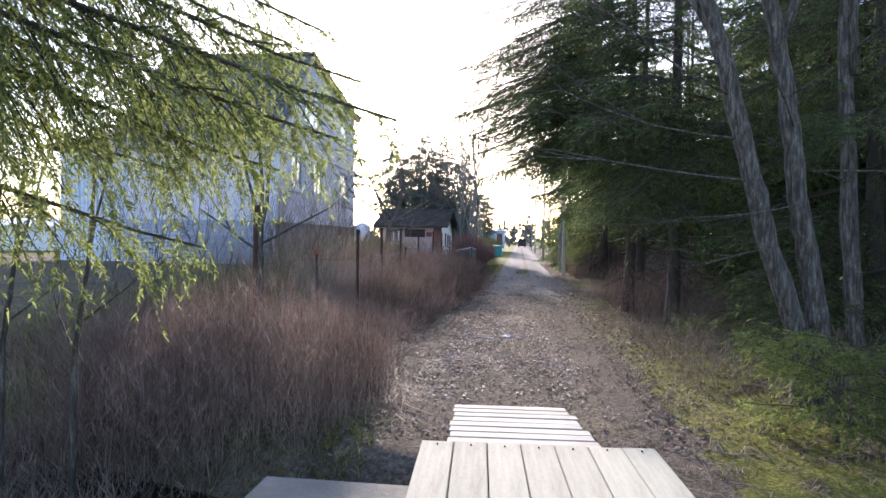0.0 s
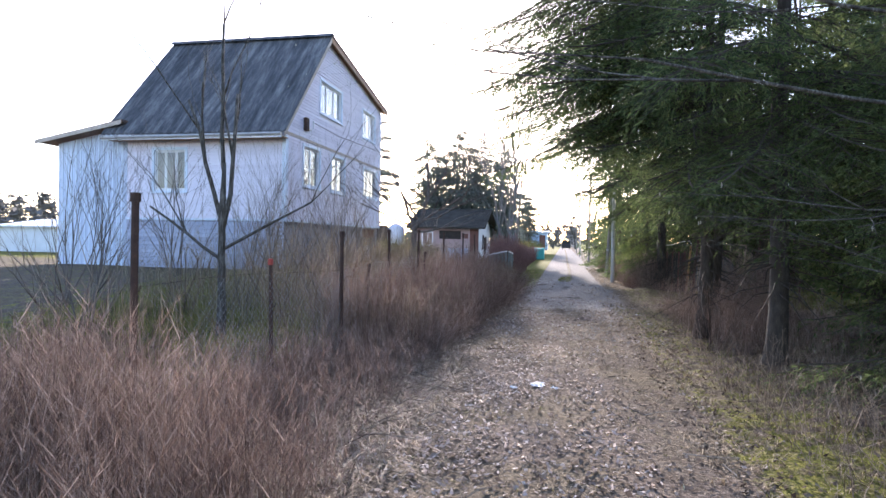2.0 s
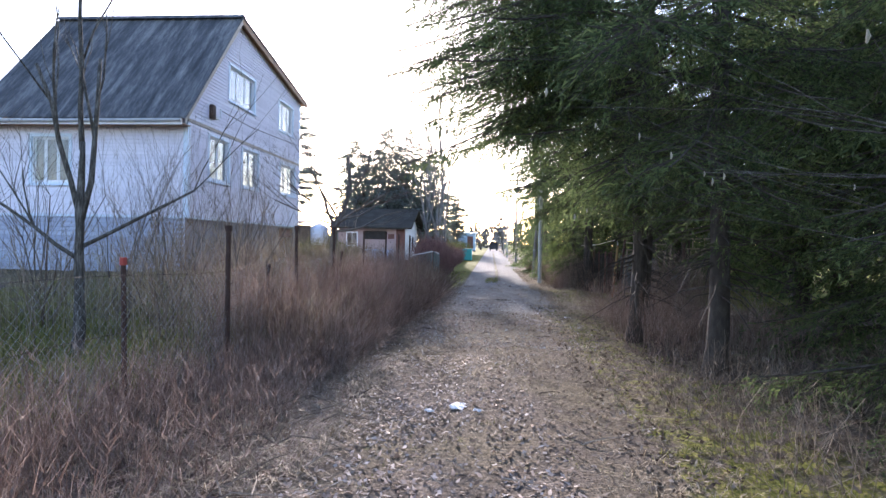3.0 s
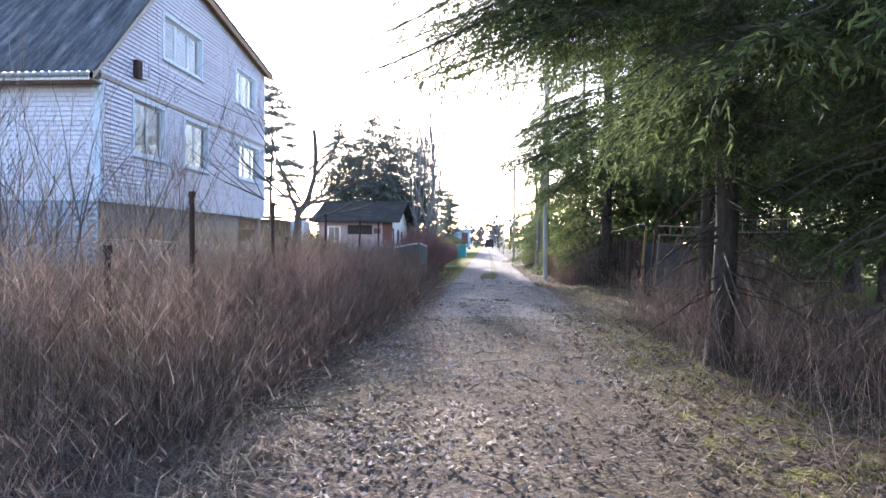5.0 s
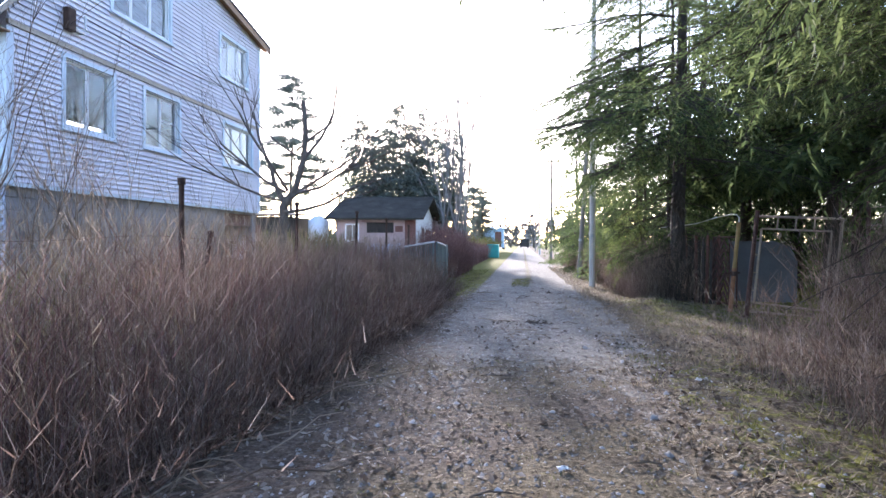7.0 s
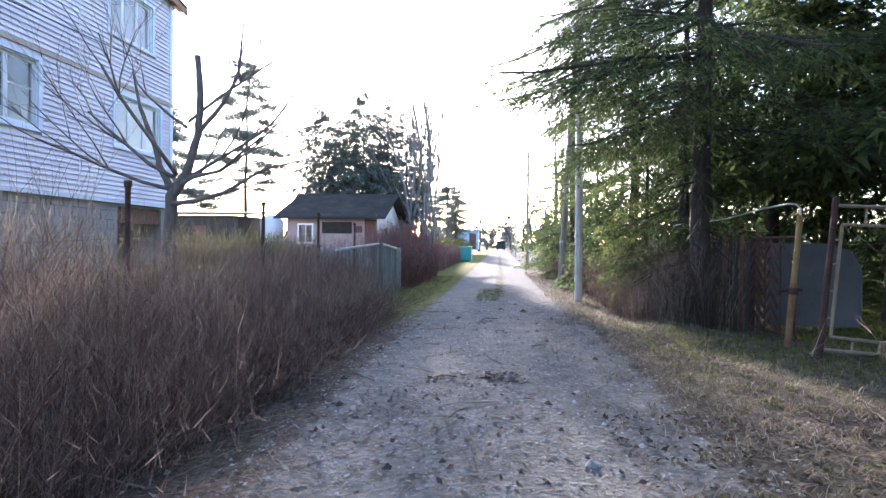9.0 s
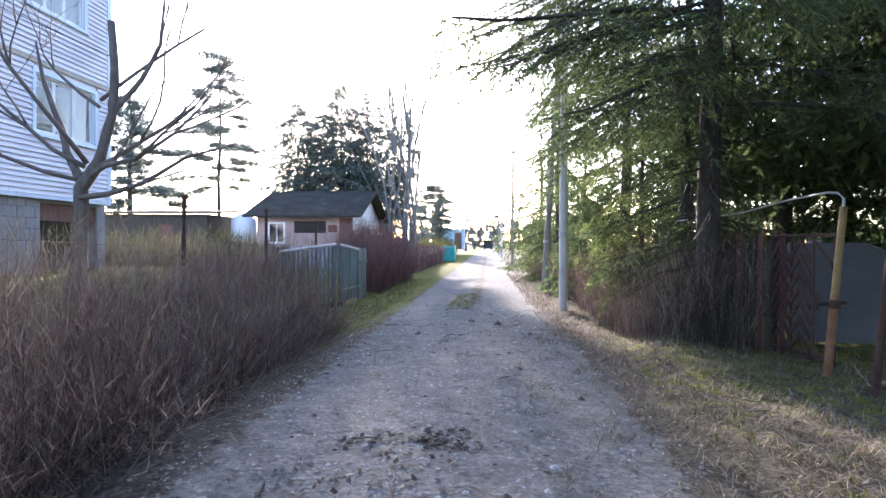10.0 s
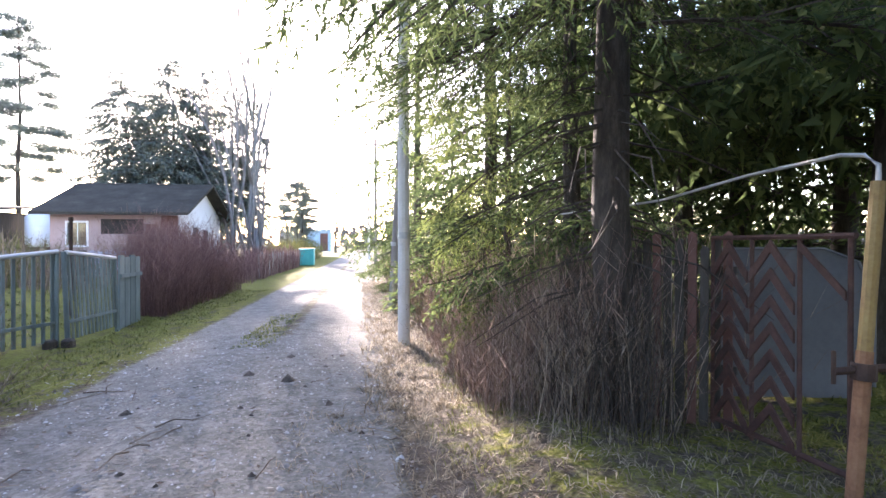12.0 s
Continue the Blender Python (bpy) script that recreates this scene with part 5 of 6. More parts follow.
def blades(name, label, area, n, size, width, mat, seed, flat=0.5, gap=0.0, category="grass"):
    """Curved grass blades in tufts: two triangles and a tip each."""
    g = np.random.default_rng(seed)
    tuft = max(1, n // 7)
    x, y = area(g.random(tuft), g.random(tuft))
    c = 0.5 + 0.5 * np.sin(2.7 * x + 0.9 * y + seed) * np.sin(1.9 * y - 1.3 * x + 0.5)
    k = g.random(tuft) < (1 - gap) + gap * c
    x, y = np.repeat(x[k], 7), np.repeat(y[k], 7)
    m = len(x)
    x, y = x + g.normal(0, 0.03, m), y + g.normal(0, 0.03, m)
    z = ground_z(x, y) - 0.01
    a = g.uniform(0, 2 * np.pi, m)
    L = size * g.uniform(0.4, 1.2, m)
    b = flat * g.uniform(0.4, 1.6, m)
    d = np.stack([np.cos(a) * b, np.sin(a) * b, np.ones(m)], -1)
    d /= np.linalg.norm(d, axis=1, keepdims=True)
    p0 = np.stack([x, y, z], -1)
    p1 = p0 + d * L[:, None] * 0.55
    d2 = d + np.stack([np.cos(a), np.sin(a), -1.0 * np.ones(m)], -1) * (0.35 + 0.4 * b)[:, None]
    p2 = p1 + d2 * L[:, None] * 0.45
    p2[:, 2] = np.maximum(p2[:, 2], z + 0.012)
    s = np.stack([-np.sin(a), np.cos(a), np.zeros(m)], -1) * width
    v = np.stack([p0 - s, p0 + s, p1 + s * 0.8, p1 - s * 0.8, p2], 1).reshape(-1, 3)
    o = (np.arange(m) * 5)[:, None]
    f = np.concatenate([np.array([[0, 1, 2]]) + o, np.array([[0, 2, 3]]) + o, np.array([[3, 2, 4]]) + o])
    me = np_mesh(name, v, f)
    me.materials.append(mat)
    return tagged(new(name, me), label, category, kind="stuff")


blades("verge_grass", "mossy green grass on the lane's edge", lambda u, v: (1.5 + 1.3 * u, 3.8 + 15 * v), 9000, 0.085, 0.0035, M_grass, 1, 0.9, 0.7)
blades("verge_straw", "flattened straw-coloured grass on the verge", lambda u, v: (1.2 + 2.2 * u, 3.5 + 21 * v), 13000, 0.14, 0.003, M_drygrass, 2, 1.3, 0.5)
blades("gate_grass", "green grass before the garden gate", lambda u, v: (2.2 + 2.6 * u, 19.5 + 5.0 * v), 5500, 0.09, 0.0035, M_grass, 3, 0.8, 0.4)
blades("gate_straw", "straw-coloured grass before the garden gate", lambda u, v: (1.9 + 2.8 * u, 17.5 + 12.0 * v), 16000, 0.14, 0.003, M_drygrass, 4, 1.2, 0.3)
blades("pole_straw", "dry grass tussocks by the utility poles", lambda u, v: (1.75 + 0.9 * u, 24.5 + 16 * v), 8000, 0.20, 0.004, M_drygrass, 5, 1.1, 0.3)
blades("brush_straw", "matted dry grass beside the ditch brush", lambda u, v: (-1.0 - 3.4 * u, 4.8 + 7.5 * v), 20000, 0.30, 0.003, M_drygrass, 6, 1.9, 0.2)
blades("brush_mat", "matted brown stems laid flat beside the fence", lambda u, v: (-1.1 - 3.2 * u, 5.5 + 6.0 * v), 9000, 0.42, 0.003, M_cane, 16, 2.4, 0.2)
blades("fence_grass", "green verge grass before the slatted gate", lambda u, v: (-2.0 + 1.0 * u, 23.5 + 14 * v), 7000, 0.09, 0.004, M_grass, 7, 0.8, 0.3)
blades("yard_grass", "rough green grass inside the wire fence", lambda u, v: (-3.2 - 6.5 * u, 8 + 19 * v), 16000, 0.32, 0.005, M_grass, 8, 0.8, 0.4)
blades("fence_side_grass", "long pale green grass along the wire fence", lambda u, v: (-3.2 - 5.0 * u, 7.2 + 6.0 * v), 13000, 0.42, 0.0042, M_grass, 18, 0.8, 0.5)
blades("middle_grass", "grass strip in the middle of the lane", lambda u, v: (0.35 + 0.5 * (u - 0.5) + 0.02 * v, 27.5 + 3.5 * v), 2500, 0.08, 0.004, M_grass, 9, 0.9, 0.6)
blades("lane_tufts", "small dry tufts on the lane", lambda u, v: (-1.3 + 3.2 * u, 5.5 + 13 * v), 15000, 0.07, 0.0024, M_drygrass, 10, 1.8, 0.8)
blades("lane_moss", "short green shoots among the leaves", lambda u, v: (-1.0 + 2.6 * u, 5.5 + 12 * v), 3500, 0.045, 0.003, M_grass, 17, 0.9, 1.0)
blades("bank_green", "green weeds at the ditch", lambda u, v: (-3.0 + 2.0 * u, 3.7 + 1.2 * v), 2500, 0.16, 0.004, M_grass, 11, 0.9, 0.5)
blades("garden_lawn", "lawn beyond the garden gate", lambda u, v: (4.6 + 4 * u, 20 + 8 * v), 12000, 0.10, 0.005, M_grass, 12, 0.7, 0.2)
blades("left_lawn", "lawn behind the slatted gate", lambda u, v: (-9 + 6.3 * u, 25 + 12 * v), 9000, 0.12, 0.007, M_grass, 13, 0.7, 0.2)


def litter(name, label, area, n, size, mat, seed, category, gap=0.3, lift=0.008, curl=0.22):
    """Fallen leaves: bent four-cornered flakes lying at all angles."""
    g = np.random.default_rng(seed)
    x, y = area(g.random(n), g.random(n))
    c = 0.5 + 0.5 * np.sin(2.1 * x + 1.3 * y + seed) * np.sin(1.7 * y - 2.3 * x)
    k = g.random(n) < (1 - gap) + gap * c
    x, y = x[k], y[k]
    m = len(x)
    p = np.stack([x, y, ground_z(x, y) + lift * g.uniform(0.3, 1.5, m)], -1)
    a = g.uniform(0, 2 * np.pi, m)
    L, W = size * g.uniform(0.5, 1.3, m), size * g.uniform(0.3, 0.75, m)
    u = np.stack([np.cos(a), np.sin(a), g.normal(0, curl, m)], -1) * L[:, None] / 2
    w = np.stack([-np.sin(a), np.cos(a), g.normal(0, curl, m)], -1) * W[:, None] / 2
    up = np.array([0, 0, 1.0]) * (L * g.uniform(0.0, 0.2, m))[:, None]
    v = np.stack([p - u, p + w + up * 0.5, p + u + up, p - w + up * 0.3], 1).reshape(-1, 3)
    v[:, 2] = np.maximum(v[:, 2], np.repeat(p[:, 2], 4) - lift * 0.4)
    o = (np.arange(m) * 4)[:, None]
    f = np.concatenate([np.array([[0, 1, 3]]) + o, np.array([[1, 2, 3]]) + o])
    me = np_mesh(name, v, f)
    me.materials.append(mat)
    return tagged(new(name, me), label, category, kind="stuff")


litter("fallen_leaves", "pale dead leaves strewn over the lane", lambda u, v: (-1.5 + 3.2 * u, 4.6 + 13.0 * v ** 1.25), 10500, 0.046, M_leaf, 1, "leaves", 0.85, 0.010, 0.5)
litter("left_leaves", "drift of pale dead leaves along the hedge foot", lambda u, v: (-1.95 + 2.4 * u ** 2 + 0.3 * v, 6 + 14 * v), 6500, 0.052, M_leaf, 2, "leaves", 0.6, 0.010, 0.5)
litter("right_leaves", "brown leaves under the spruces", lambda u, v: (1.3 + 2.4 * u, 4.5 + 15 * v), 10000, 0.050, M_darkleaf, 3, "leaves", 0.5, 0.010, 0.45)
litter("bright_leaves", "pale leaves with sunlight in their colour beside the hedge end", lambda u, v: (-1.45 + 2.2 * u ** 1.5 + 0.12 * np.sin(7 * v), 5.8 + 6.5 * v), 7500, 0.046, M_paleleaf, 12, "leaves", 1.0, 0.010, 0.45)
litter("debris_patch", "dark patch of wet leaf debris on the gravel", lambda u, v: (0.38 + 0.40 * u * np.cos(6.28 * v) + 0.1 * np.sin(9 * v), 20.3 + 0.30 * u * np.sin(6.28 * v)), 230, 0.055, M_bark, 5, "leaves", 0.6)
litter("gravel_leaves", "few leaf scraps on the gravel", lambda u, v: (-1.4 + 4.5 * u, 17 + 10 * v), 2200, 0.05, M_leaf, 4, "leaves", 0.3)


def stones(name, label, area, n, size, mat, seed):
    g = np.random.default_rng(seed)
    x, y = area(g.random(n), g.random(n))
    s = size * np.exp(g.normal(0, 0.45, n))
    base = np.array([[1, 0, 0], [0.2, 0.9, 0], [-0.9, 0.3, 0], [-0.5, -0.8, 0], [0.6, -0.75, 0], [0.1, 0.1, 0.75]])
    f0 = np.array([[0, 1, 5], [1, 2, 5], [2, 3, 5], [3, 4, 5], [4, 0, 5]])
    a = g.uniform(0, 2 * np.pi, n)
    c, sn = np.cos(a), np.sin(a)
    b = base[None] * g.uniform(0.7, 1.3, (n, 6, 1)) * s[:, None, None]
    X = b[..., 0] * c[:, None] - b[..., 1] * sn[:, None] + x[:, None]
    Y = b[..., 0] * sn[:, None] + b[..., 1] * c[:, None] + y[:, None]
    Z = b[..., 2] + (ground_z(x, y) - 0.002)[:, None]
    me = np_mesh(name, np.stack([X, Y, Z], -1).reshape(-1, 3), (f0[None] + (np.arange(n) * 6)[:, None, None]).reshape(-1, 3))
    me.materials.append(mat)
    return tagged(new(name, me), label, "gravel", kind="stuff")


stones("gravel", "loose grey gravel on the lane", lambda u, v: (-1.0 + 3.1 * u, 13 + 16 * v ** 1.2), 17000, 0.0082, M_pebble, 1)
stones("dark_clods", "dark clods of soil on the gravel", lambda u, v: (-1.0 + 3.2 * u, 16 + 12 * v), 110, 0.022, M_bark, 2)


def sticks_on_ground(name, label, area, n, length, mat, seed, lift=0.10):
    r = random.Random(seed)
    b = Buf()
    for _ in range(n):
        x, y = area(r.random(), r.random())
        x, y = float(x), float(y)
        a, L = r.uniform(0, 6.28), length * r.uniform(0.4, 1.3)
        z = float(ground_z(x, y))
        q = [(x, y, z + 0.01)]
        for k in (1, 2, 3):
            a += r.uniform(-.25, .25)
            q.append((q[-1][0] + math.cos(a) * L / 3, q[-1][1] + math.sin(a) * L / 3, z + 0.012 + lift * r.random()))
        b.tube(q, [0.006, 0.005, 0.004, 0.002], 4)
    return tagged(part(name, b, mat), label, "twigs", kind="stuff")


sticks_on_ground("fallen_twigs", "pale dead canes lying at the hedge foot", lambda u, v: (-1.9 + 0.9 * u, 6.5 + 15 * v), 280, 0.8, M_twig, 3, 0.16)
sticks_on_ground("lane_twigs", "short dead twigs on the verge", lambda u, v: (-1.0 + 4.5 * u, 6 + 20 * v), 120, 0.35, M_twig, 4, 0.03)


canes("garden_bushes", "budding yellow-green shrubs across the gardens", lambda u, v: (-24 + 16 * u, 37 + 4 * v), 3500, 1.6, M_bush, 25, 0.35, 8, 0.012, gap=0.7)
canes("lane_bushes", "yellow-green shrubs beside the far lane", lambda u, v: (-4.5 + 2.2 * u, 60 + 22 * v), 1800, 1.7, M_bush, 26, 0.3, 8, 0.014, gap=0.7)


# ---------- footbridge ----------
def build_bridge():
    b = thing("footbridge", "plank footbridge of bleached boards over the ditch", "bridge", (0.2, 4.05, 0), turn=3.5)
    n, x0, x1 = 7, -0.755, 0.79
    w = (x1 - x0) / n
    for i in range(n):
        e = -0.14 + 0.012 * math.sin(i * 2.2)
        me = bevelled(Buf().box((0, -5.5, 0), (w - 0.007, e, 0.05)), 0.006)
        part("plank", me, M_deck, b).matrix_local = pose(x0 + i * w, 0, 0.205 + 0.006 * math.sin(i * 3.1))
    for i in range(8):
        t = i / 7
        me = bevelled(Buf().box((0, 0, 0), (1.04 - 0.03 * t + 0.015 * math.sin(i * 4.1), 0.148, 0.032)), 0.006)
        part("cross_board", me, M_deck_x, b).matrix_local = pose(-0.59 + 0.01 * math.sin(i * 1.7), -0.115 + 1.305 * t, 0.205 - 0.14 * t, -5.5, 0, 0.6 * math.sin(i * 2.7))
    part("header_beam", Buf().box((-0.70, -0.22, 0.06), (0.72, -0.04, 0.198)), M_pole_g, b, "grey weathered beam")
    for x in (-0.50, 0.28):
        part("runner", Buf().prism([(x, -0.03, 0.0), (x, 1.3, -0.06), (x, 1.3, 0.035), (x, -0.03, 0.185)], (0.07, 0, 0)), M_deck, b)
    for x, k in ((-0.65, 0.12), (-0.24, 0.34), (0.58, 0.12)):
        part("beam", Buf().box((x, -5.4, 0.06), (x + k, -0.23, 0.20)), M_pole_g, b, "grey weathered beam")
    for i in range(n):
        for y in (-0.21, -1.9):
            part("nail", Buf().tube([(x0 + (i + 0.5) * w, y, 0.25), (x0 + (i + 0.5) * w, y, 0.2635)], [0.006, 0.006], 6), M_post, b, "rusty nail head")
    return b


build_bridge()
tagged(part("culvert_slab", bevelled(Buf().box((-1.6, 3.05, -0.35), (1.6, 3.75, 0.0)), 0.03), M_concrete), "worn grey concrete slab under the footbridge", "slab")


def crumpled(name, label, category, at, size, mat, seed, height=0.08):
    """A crumpled sheet lying on the ground."""
    r, n = random.Random(seed), 7
    v = [(size * (i / (n - 1) - 0.5) + r.uniform(-.03, .03) * size * 3, size * 0.7 * (j / (n - 1) - 0.5) + r.uniform(-.03, .03) * size * 3, height * r.random() * (1 if 0 < i < n - 1 and 0 < j < n - 1 else 0.3)) for j in range(n) for i in range(n)]
    f = [(j * n + i, j * n + i + 1, (j + 1) * n + i + 1, (j + 1) * n + i) for j in range(n - 1) for i in range(n - 1)]
    me = Buf().add(v, f).mesh(name, False)
    me.materials.append(mat)
    o = new(name, me)
    o.matrix_world = pose(at[0], at[1], float(ground_z(at[0], at[1])) + (at[2] if len(at) > 2 else 0.012), 0, 0, seed * 40)
    return tagged(o, label, category)


crumpled("plastic_sheet", "crumpled faded blue plastic beside the footbridge", "plastic sheet", (-1.35, 3.95), 0.42, M_bluetarp, 3, 0.12)
for i, (x, y, k) in enumerate(((-0.07, 9.68, 0.26), (-0.34, 9.55, 0.12), (0.12, 9.5, 0.10), (0.55, 14.6, 0.08), (1.9, 16.9, 0.09))):
    crumpled("paper_scrap", "small white crumpled scrap lying on the lane", "scrap", (x, y), k * 0.8, M_paper, 11 + i, 0.022)


# ---------- fences, posts and gates ----------
def fence_post(at, h, r, lean, label, cap=None):
    p = thing("fence_post", label, "post", at, group="posts of the wire fence")
    x, y = lean
    part("pipe", Buf().tube([(0, 0, -0.3), (x * 0.5, y * 0.5, h * 0.5), (x, y, h)], [r, r, r * 0.95], 8), M_post, p)
    part("cap", Buf().tube([(x, y, h - 0.06), (x, y, h + 0.012)], [r * 1.35, r * 1.35], 8), cap or M_post, p)
    part("hook", Buf().tube([(x * .6, y * .6, h * 0.6), (x * .6 + 0.05, y * .6, h * 0.6 + 0.02), (x * .6 + 0.06, y * .6, h * 0.6 + 0.06)], [0.008, 0.007, 0.005], 4), M_post, p)
    return p


POSTS = [(-3.2, 7.0, 1.98, 0.0, 0.02), (-2.95, 10.9, 1.79, 0.0, 0.0), (-3.33, 14.6, 1.86, -0.02, 0.0), (-3.45, 17.6, 1.92, 0.0, 0.0), (-3.5, 21.1, 1.92, 0.02, 0.0), (-3.5, 24.8, 1.92, 0.03, 0.0), (-3.5, 28.0, 1.92, 0.0, 0.0), (-3.5, 31.4, 1.8, 0, 0)]
for i, (x, y, h, lx, ly) in enumerate(POSTS):
    fence_post((x, y, float(ground_z(x, y))), h, 0.031, (lx, ly), "dark rusty pipe post of the wire fence")
for x, y, h, lx, ly in ((-3.5, 18.0, 1.35, 0.12, 0.1), (-3.2, 12.8, 1.2, 0.06, -0.1)):
    fence_post((x, y, float(ground_z(x, y))), h, 0.026, (lx, ly), "short leaning rusty fence post")
fence_post((-3.14, 9.2, 0.0), 1.40, 0.024, (-0.03, 0.0), "short fence post with a faded red cap", M_redcap)


def wire_fence():
    """Chain-link mesh between the first posts: two families of slanting wires and three strands."""
    f = thing("wire_fence", "sagging chain-link wire between the rusty posts", "fence")
    b = Buf()

    def at(s, z):
        i = min(int(s), len(POSTS) - 2)
        t = s - i
        a, c = POSTS[i], POSTS[i + 1]
        return (a[0] + (c[0] - a[0]) * t + 0.02 * math.sin(9 * s), a[1] + (c[1] - a[1]) * t, 0.12 + z + 0.03 * math.sin(5 * s))

    n = 44
    for seg in range(0, 3):
        for k in range(n):
            s0 = seg + k / n
            for sgn in (1, -1):
                s1 = s0 + sgn * 0.30
                if 0.01 < s1 < 3.0:
                    b.tube([at(s0, 0.0), at((s0 + s1) / 2, 0.55), at(s1, 1.1)], [0.0009] * 3, 3)
    part("mesh", b, M_galv, f, "thin zinc diamond mesh")
    for z in (0.02, 0.6, 1.12):
        part("strand", Buf().tube([at(s / 8, z) for s in range(0, 50)], [0.0022] * 50, 4), M_post, f)
    return f


wire_fence()


def slat_gate(name, label, p0, p1, h, n, mat, lean=0.0, top=None):
    """A leaf of upright slats on two rails, between two points of the plan."""
    (x0, y0), (x1, y1) = p0, p1
    L, a = math.hypot(x1 - x0, y1 - y0), math.degrees(math.atan2(y1 - y0, x1 - x0))
    g = thing(name, label, "gate", (x0, y0, 0.06), group="leaves of the slatted gate", turn=a)
    for i in range(n):
        x = 0.05 + (L - 0.1) * i / (n - 1)
        w = 0.042
        z1 = h + ((top or h) - h) * i / (n - 1) - 0.03 + 0.012 * math.sin(i * 2.3)
        part("slat", Buf().prism([(x - w / 2, 0, 0.02), (x + w / 2, 0, 0.02), (x + w / 2 + lean, 0, z1), (x - w / 2 + lean, 0, z1)], (0, 0.02, 0)), mat, g)
    part("top_rail", Buf().tube([(-0.08, -0.025, h - 0.01), (L + lean, -0.025, top or h)], [0.026, 0.026], 8), M_rail, g, "pale grey pipe rail")
    part("lower_rail", Buf().box((0, -0.022, 0.24), (L, -0.002, 0.28)), mat, g)
    for x in (0.0, L):
        part("stile", Buf().tube([(x, 0.0, -0.1), (x + lean * 0.8, 0.0, h if x == 0.0 else top or h)], [0.032, 0.032], 8), mat, g)
    return g


slat_gate("slatted_gate", "blue-grey slatted gate leaf with a pale rising top rail", (-2.66, 26.55), (-2.13, 28.02), 1.05, 12, M_fence, 0.0, 1.17)
slat_gate("slatted_gate", "blue-grey slatted gate leaf with leaning slats", (-2.03, 28.1), (-1.96, 29.45), 1.17, 13, M_fence, -0.12, 1.06)
g = thing("board_fence", "narrow green board panel at the gate's end", "fence", (-1.98, 29.6, 0.0), turn=92)
for k in range(4):
    part("board", Buf().box((k * 0.24, 0, -0.05), (k * 0.24 + 0.21, 0.025, 1.15 - 0.03 * (k % 2))), M_fence, g)
part("rail", Buf().box((0, -0.035, 0.8), (0.93, -0.003, 0.86)), M_fence, g)
for x, y in ((-2.16, 27.92), (-1.98, 28.0)):
    s = thing("gate_stop", "dark stone block at the foot of the gate", "stone", (x, y, float(ground_z(x, y))))
    part("block", bevelled(Buf().box((-0.07, -0.07, -0.03), (0.07, 0.07, 0.11)), 0.025), M_bark, s)


def pipe_post():
    p = thing("gate_pipe", "yellow and rust painted pipe post with bent top", "post", (4.2, 22.5, 0))
    part("post", Buf().tube([(-0.15, 0.0, -0.2), (-0.07, 0, 0.8)], [0.038, 0.038], 10), M_rustpipe, p, "rust orange lower pipe")
    part("upper_post", Buf().tube([(-0.07, 0, 0.8), (0.0, 0, 1.62)], [0.034, 0.034], 10), M_pipe, p, "yellow painted upper pipe")
    part("bent_pipe", Buf().tube([(0.0, 0, 1.62), (0.0, 0.0, 1.70), (-0.02, 0.06, 1.755), (-0.06, 0.16, 1.77), (-0.12, 0.8, 1.74), (-0.3, 1.5, 1.64), (-0.55, 2.1, 1.60), (-0.8, 2.7, 1.58)], [0.014, 0.013, 0.012, 0.011, 0.010, 0.009, 0.008, 0.007], 8), M_galv, p)
    part("clamp", Buf().tube([(-0.08, 0, 0.66), (-0.075, 0, 0.74)], [0.06, 0.055], 9).tube([(-0.22, 0.02, 0.70), (0.02, -0.02, 0.72)], [0.02, 0.02], 6).tube([(-0.22, 0.02, 0.64), (-0.22, 0.02, 0.80)], [0.012, 0.012], 6), M_post, p, "rusted wire and hinge")
    return p


pipe_post()


def chevron_gate():
    L, h = 1.12, 1.30
    g = thing("chevron_gate", "rusty red gate leaf with chevron slats", "gate", (4.25, 22.68, 0.06), turn=94)
    rail = lambda a, b, r=0.018: Buf().tube([a, b], [r, r], 6)
    for x in (0.03, 0.36, 0.74, L):
        part("upright", rail((x, 0, 0.0), (x, 0, h), 0.014), M_rust, g)
    part("top_rail", rail((0, 0, h), (L, 0, h)), M_rust, g)
    part("bottom_rail", rail((0, 0, 0.04), (L, 0, 0.04)), M_rust, g)
    for i in range(7):
        z = 0.02 + i * 0.165
        for x0, x1 in ((0.38, 0.56), (0.74, 0.56), (0.76, 0.93), (1.10, 0.93)):
            part("slat", Buf().prism([(x0, 0.012, z), (x0, 0.012, z + 0.07), (x1, 0.012, z + 0.27), (x1, 0.012, z + 0.20)], (0, 0.014, 0)), M_rust, g)
    part("brace", Buf().prism([(0.04, 0.012, h - 0.34), (0.04, 0.012, h - 0.29), (0.35, 0.012, h - 0.02), (0.35, 0.012, h - 0.07)], (0, 0.012, 0)), M_rust, g)
    return g


chevron_gate()


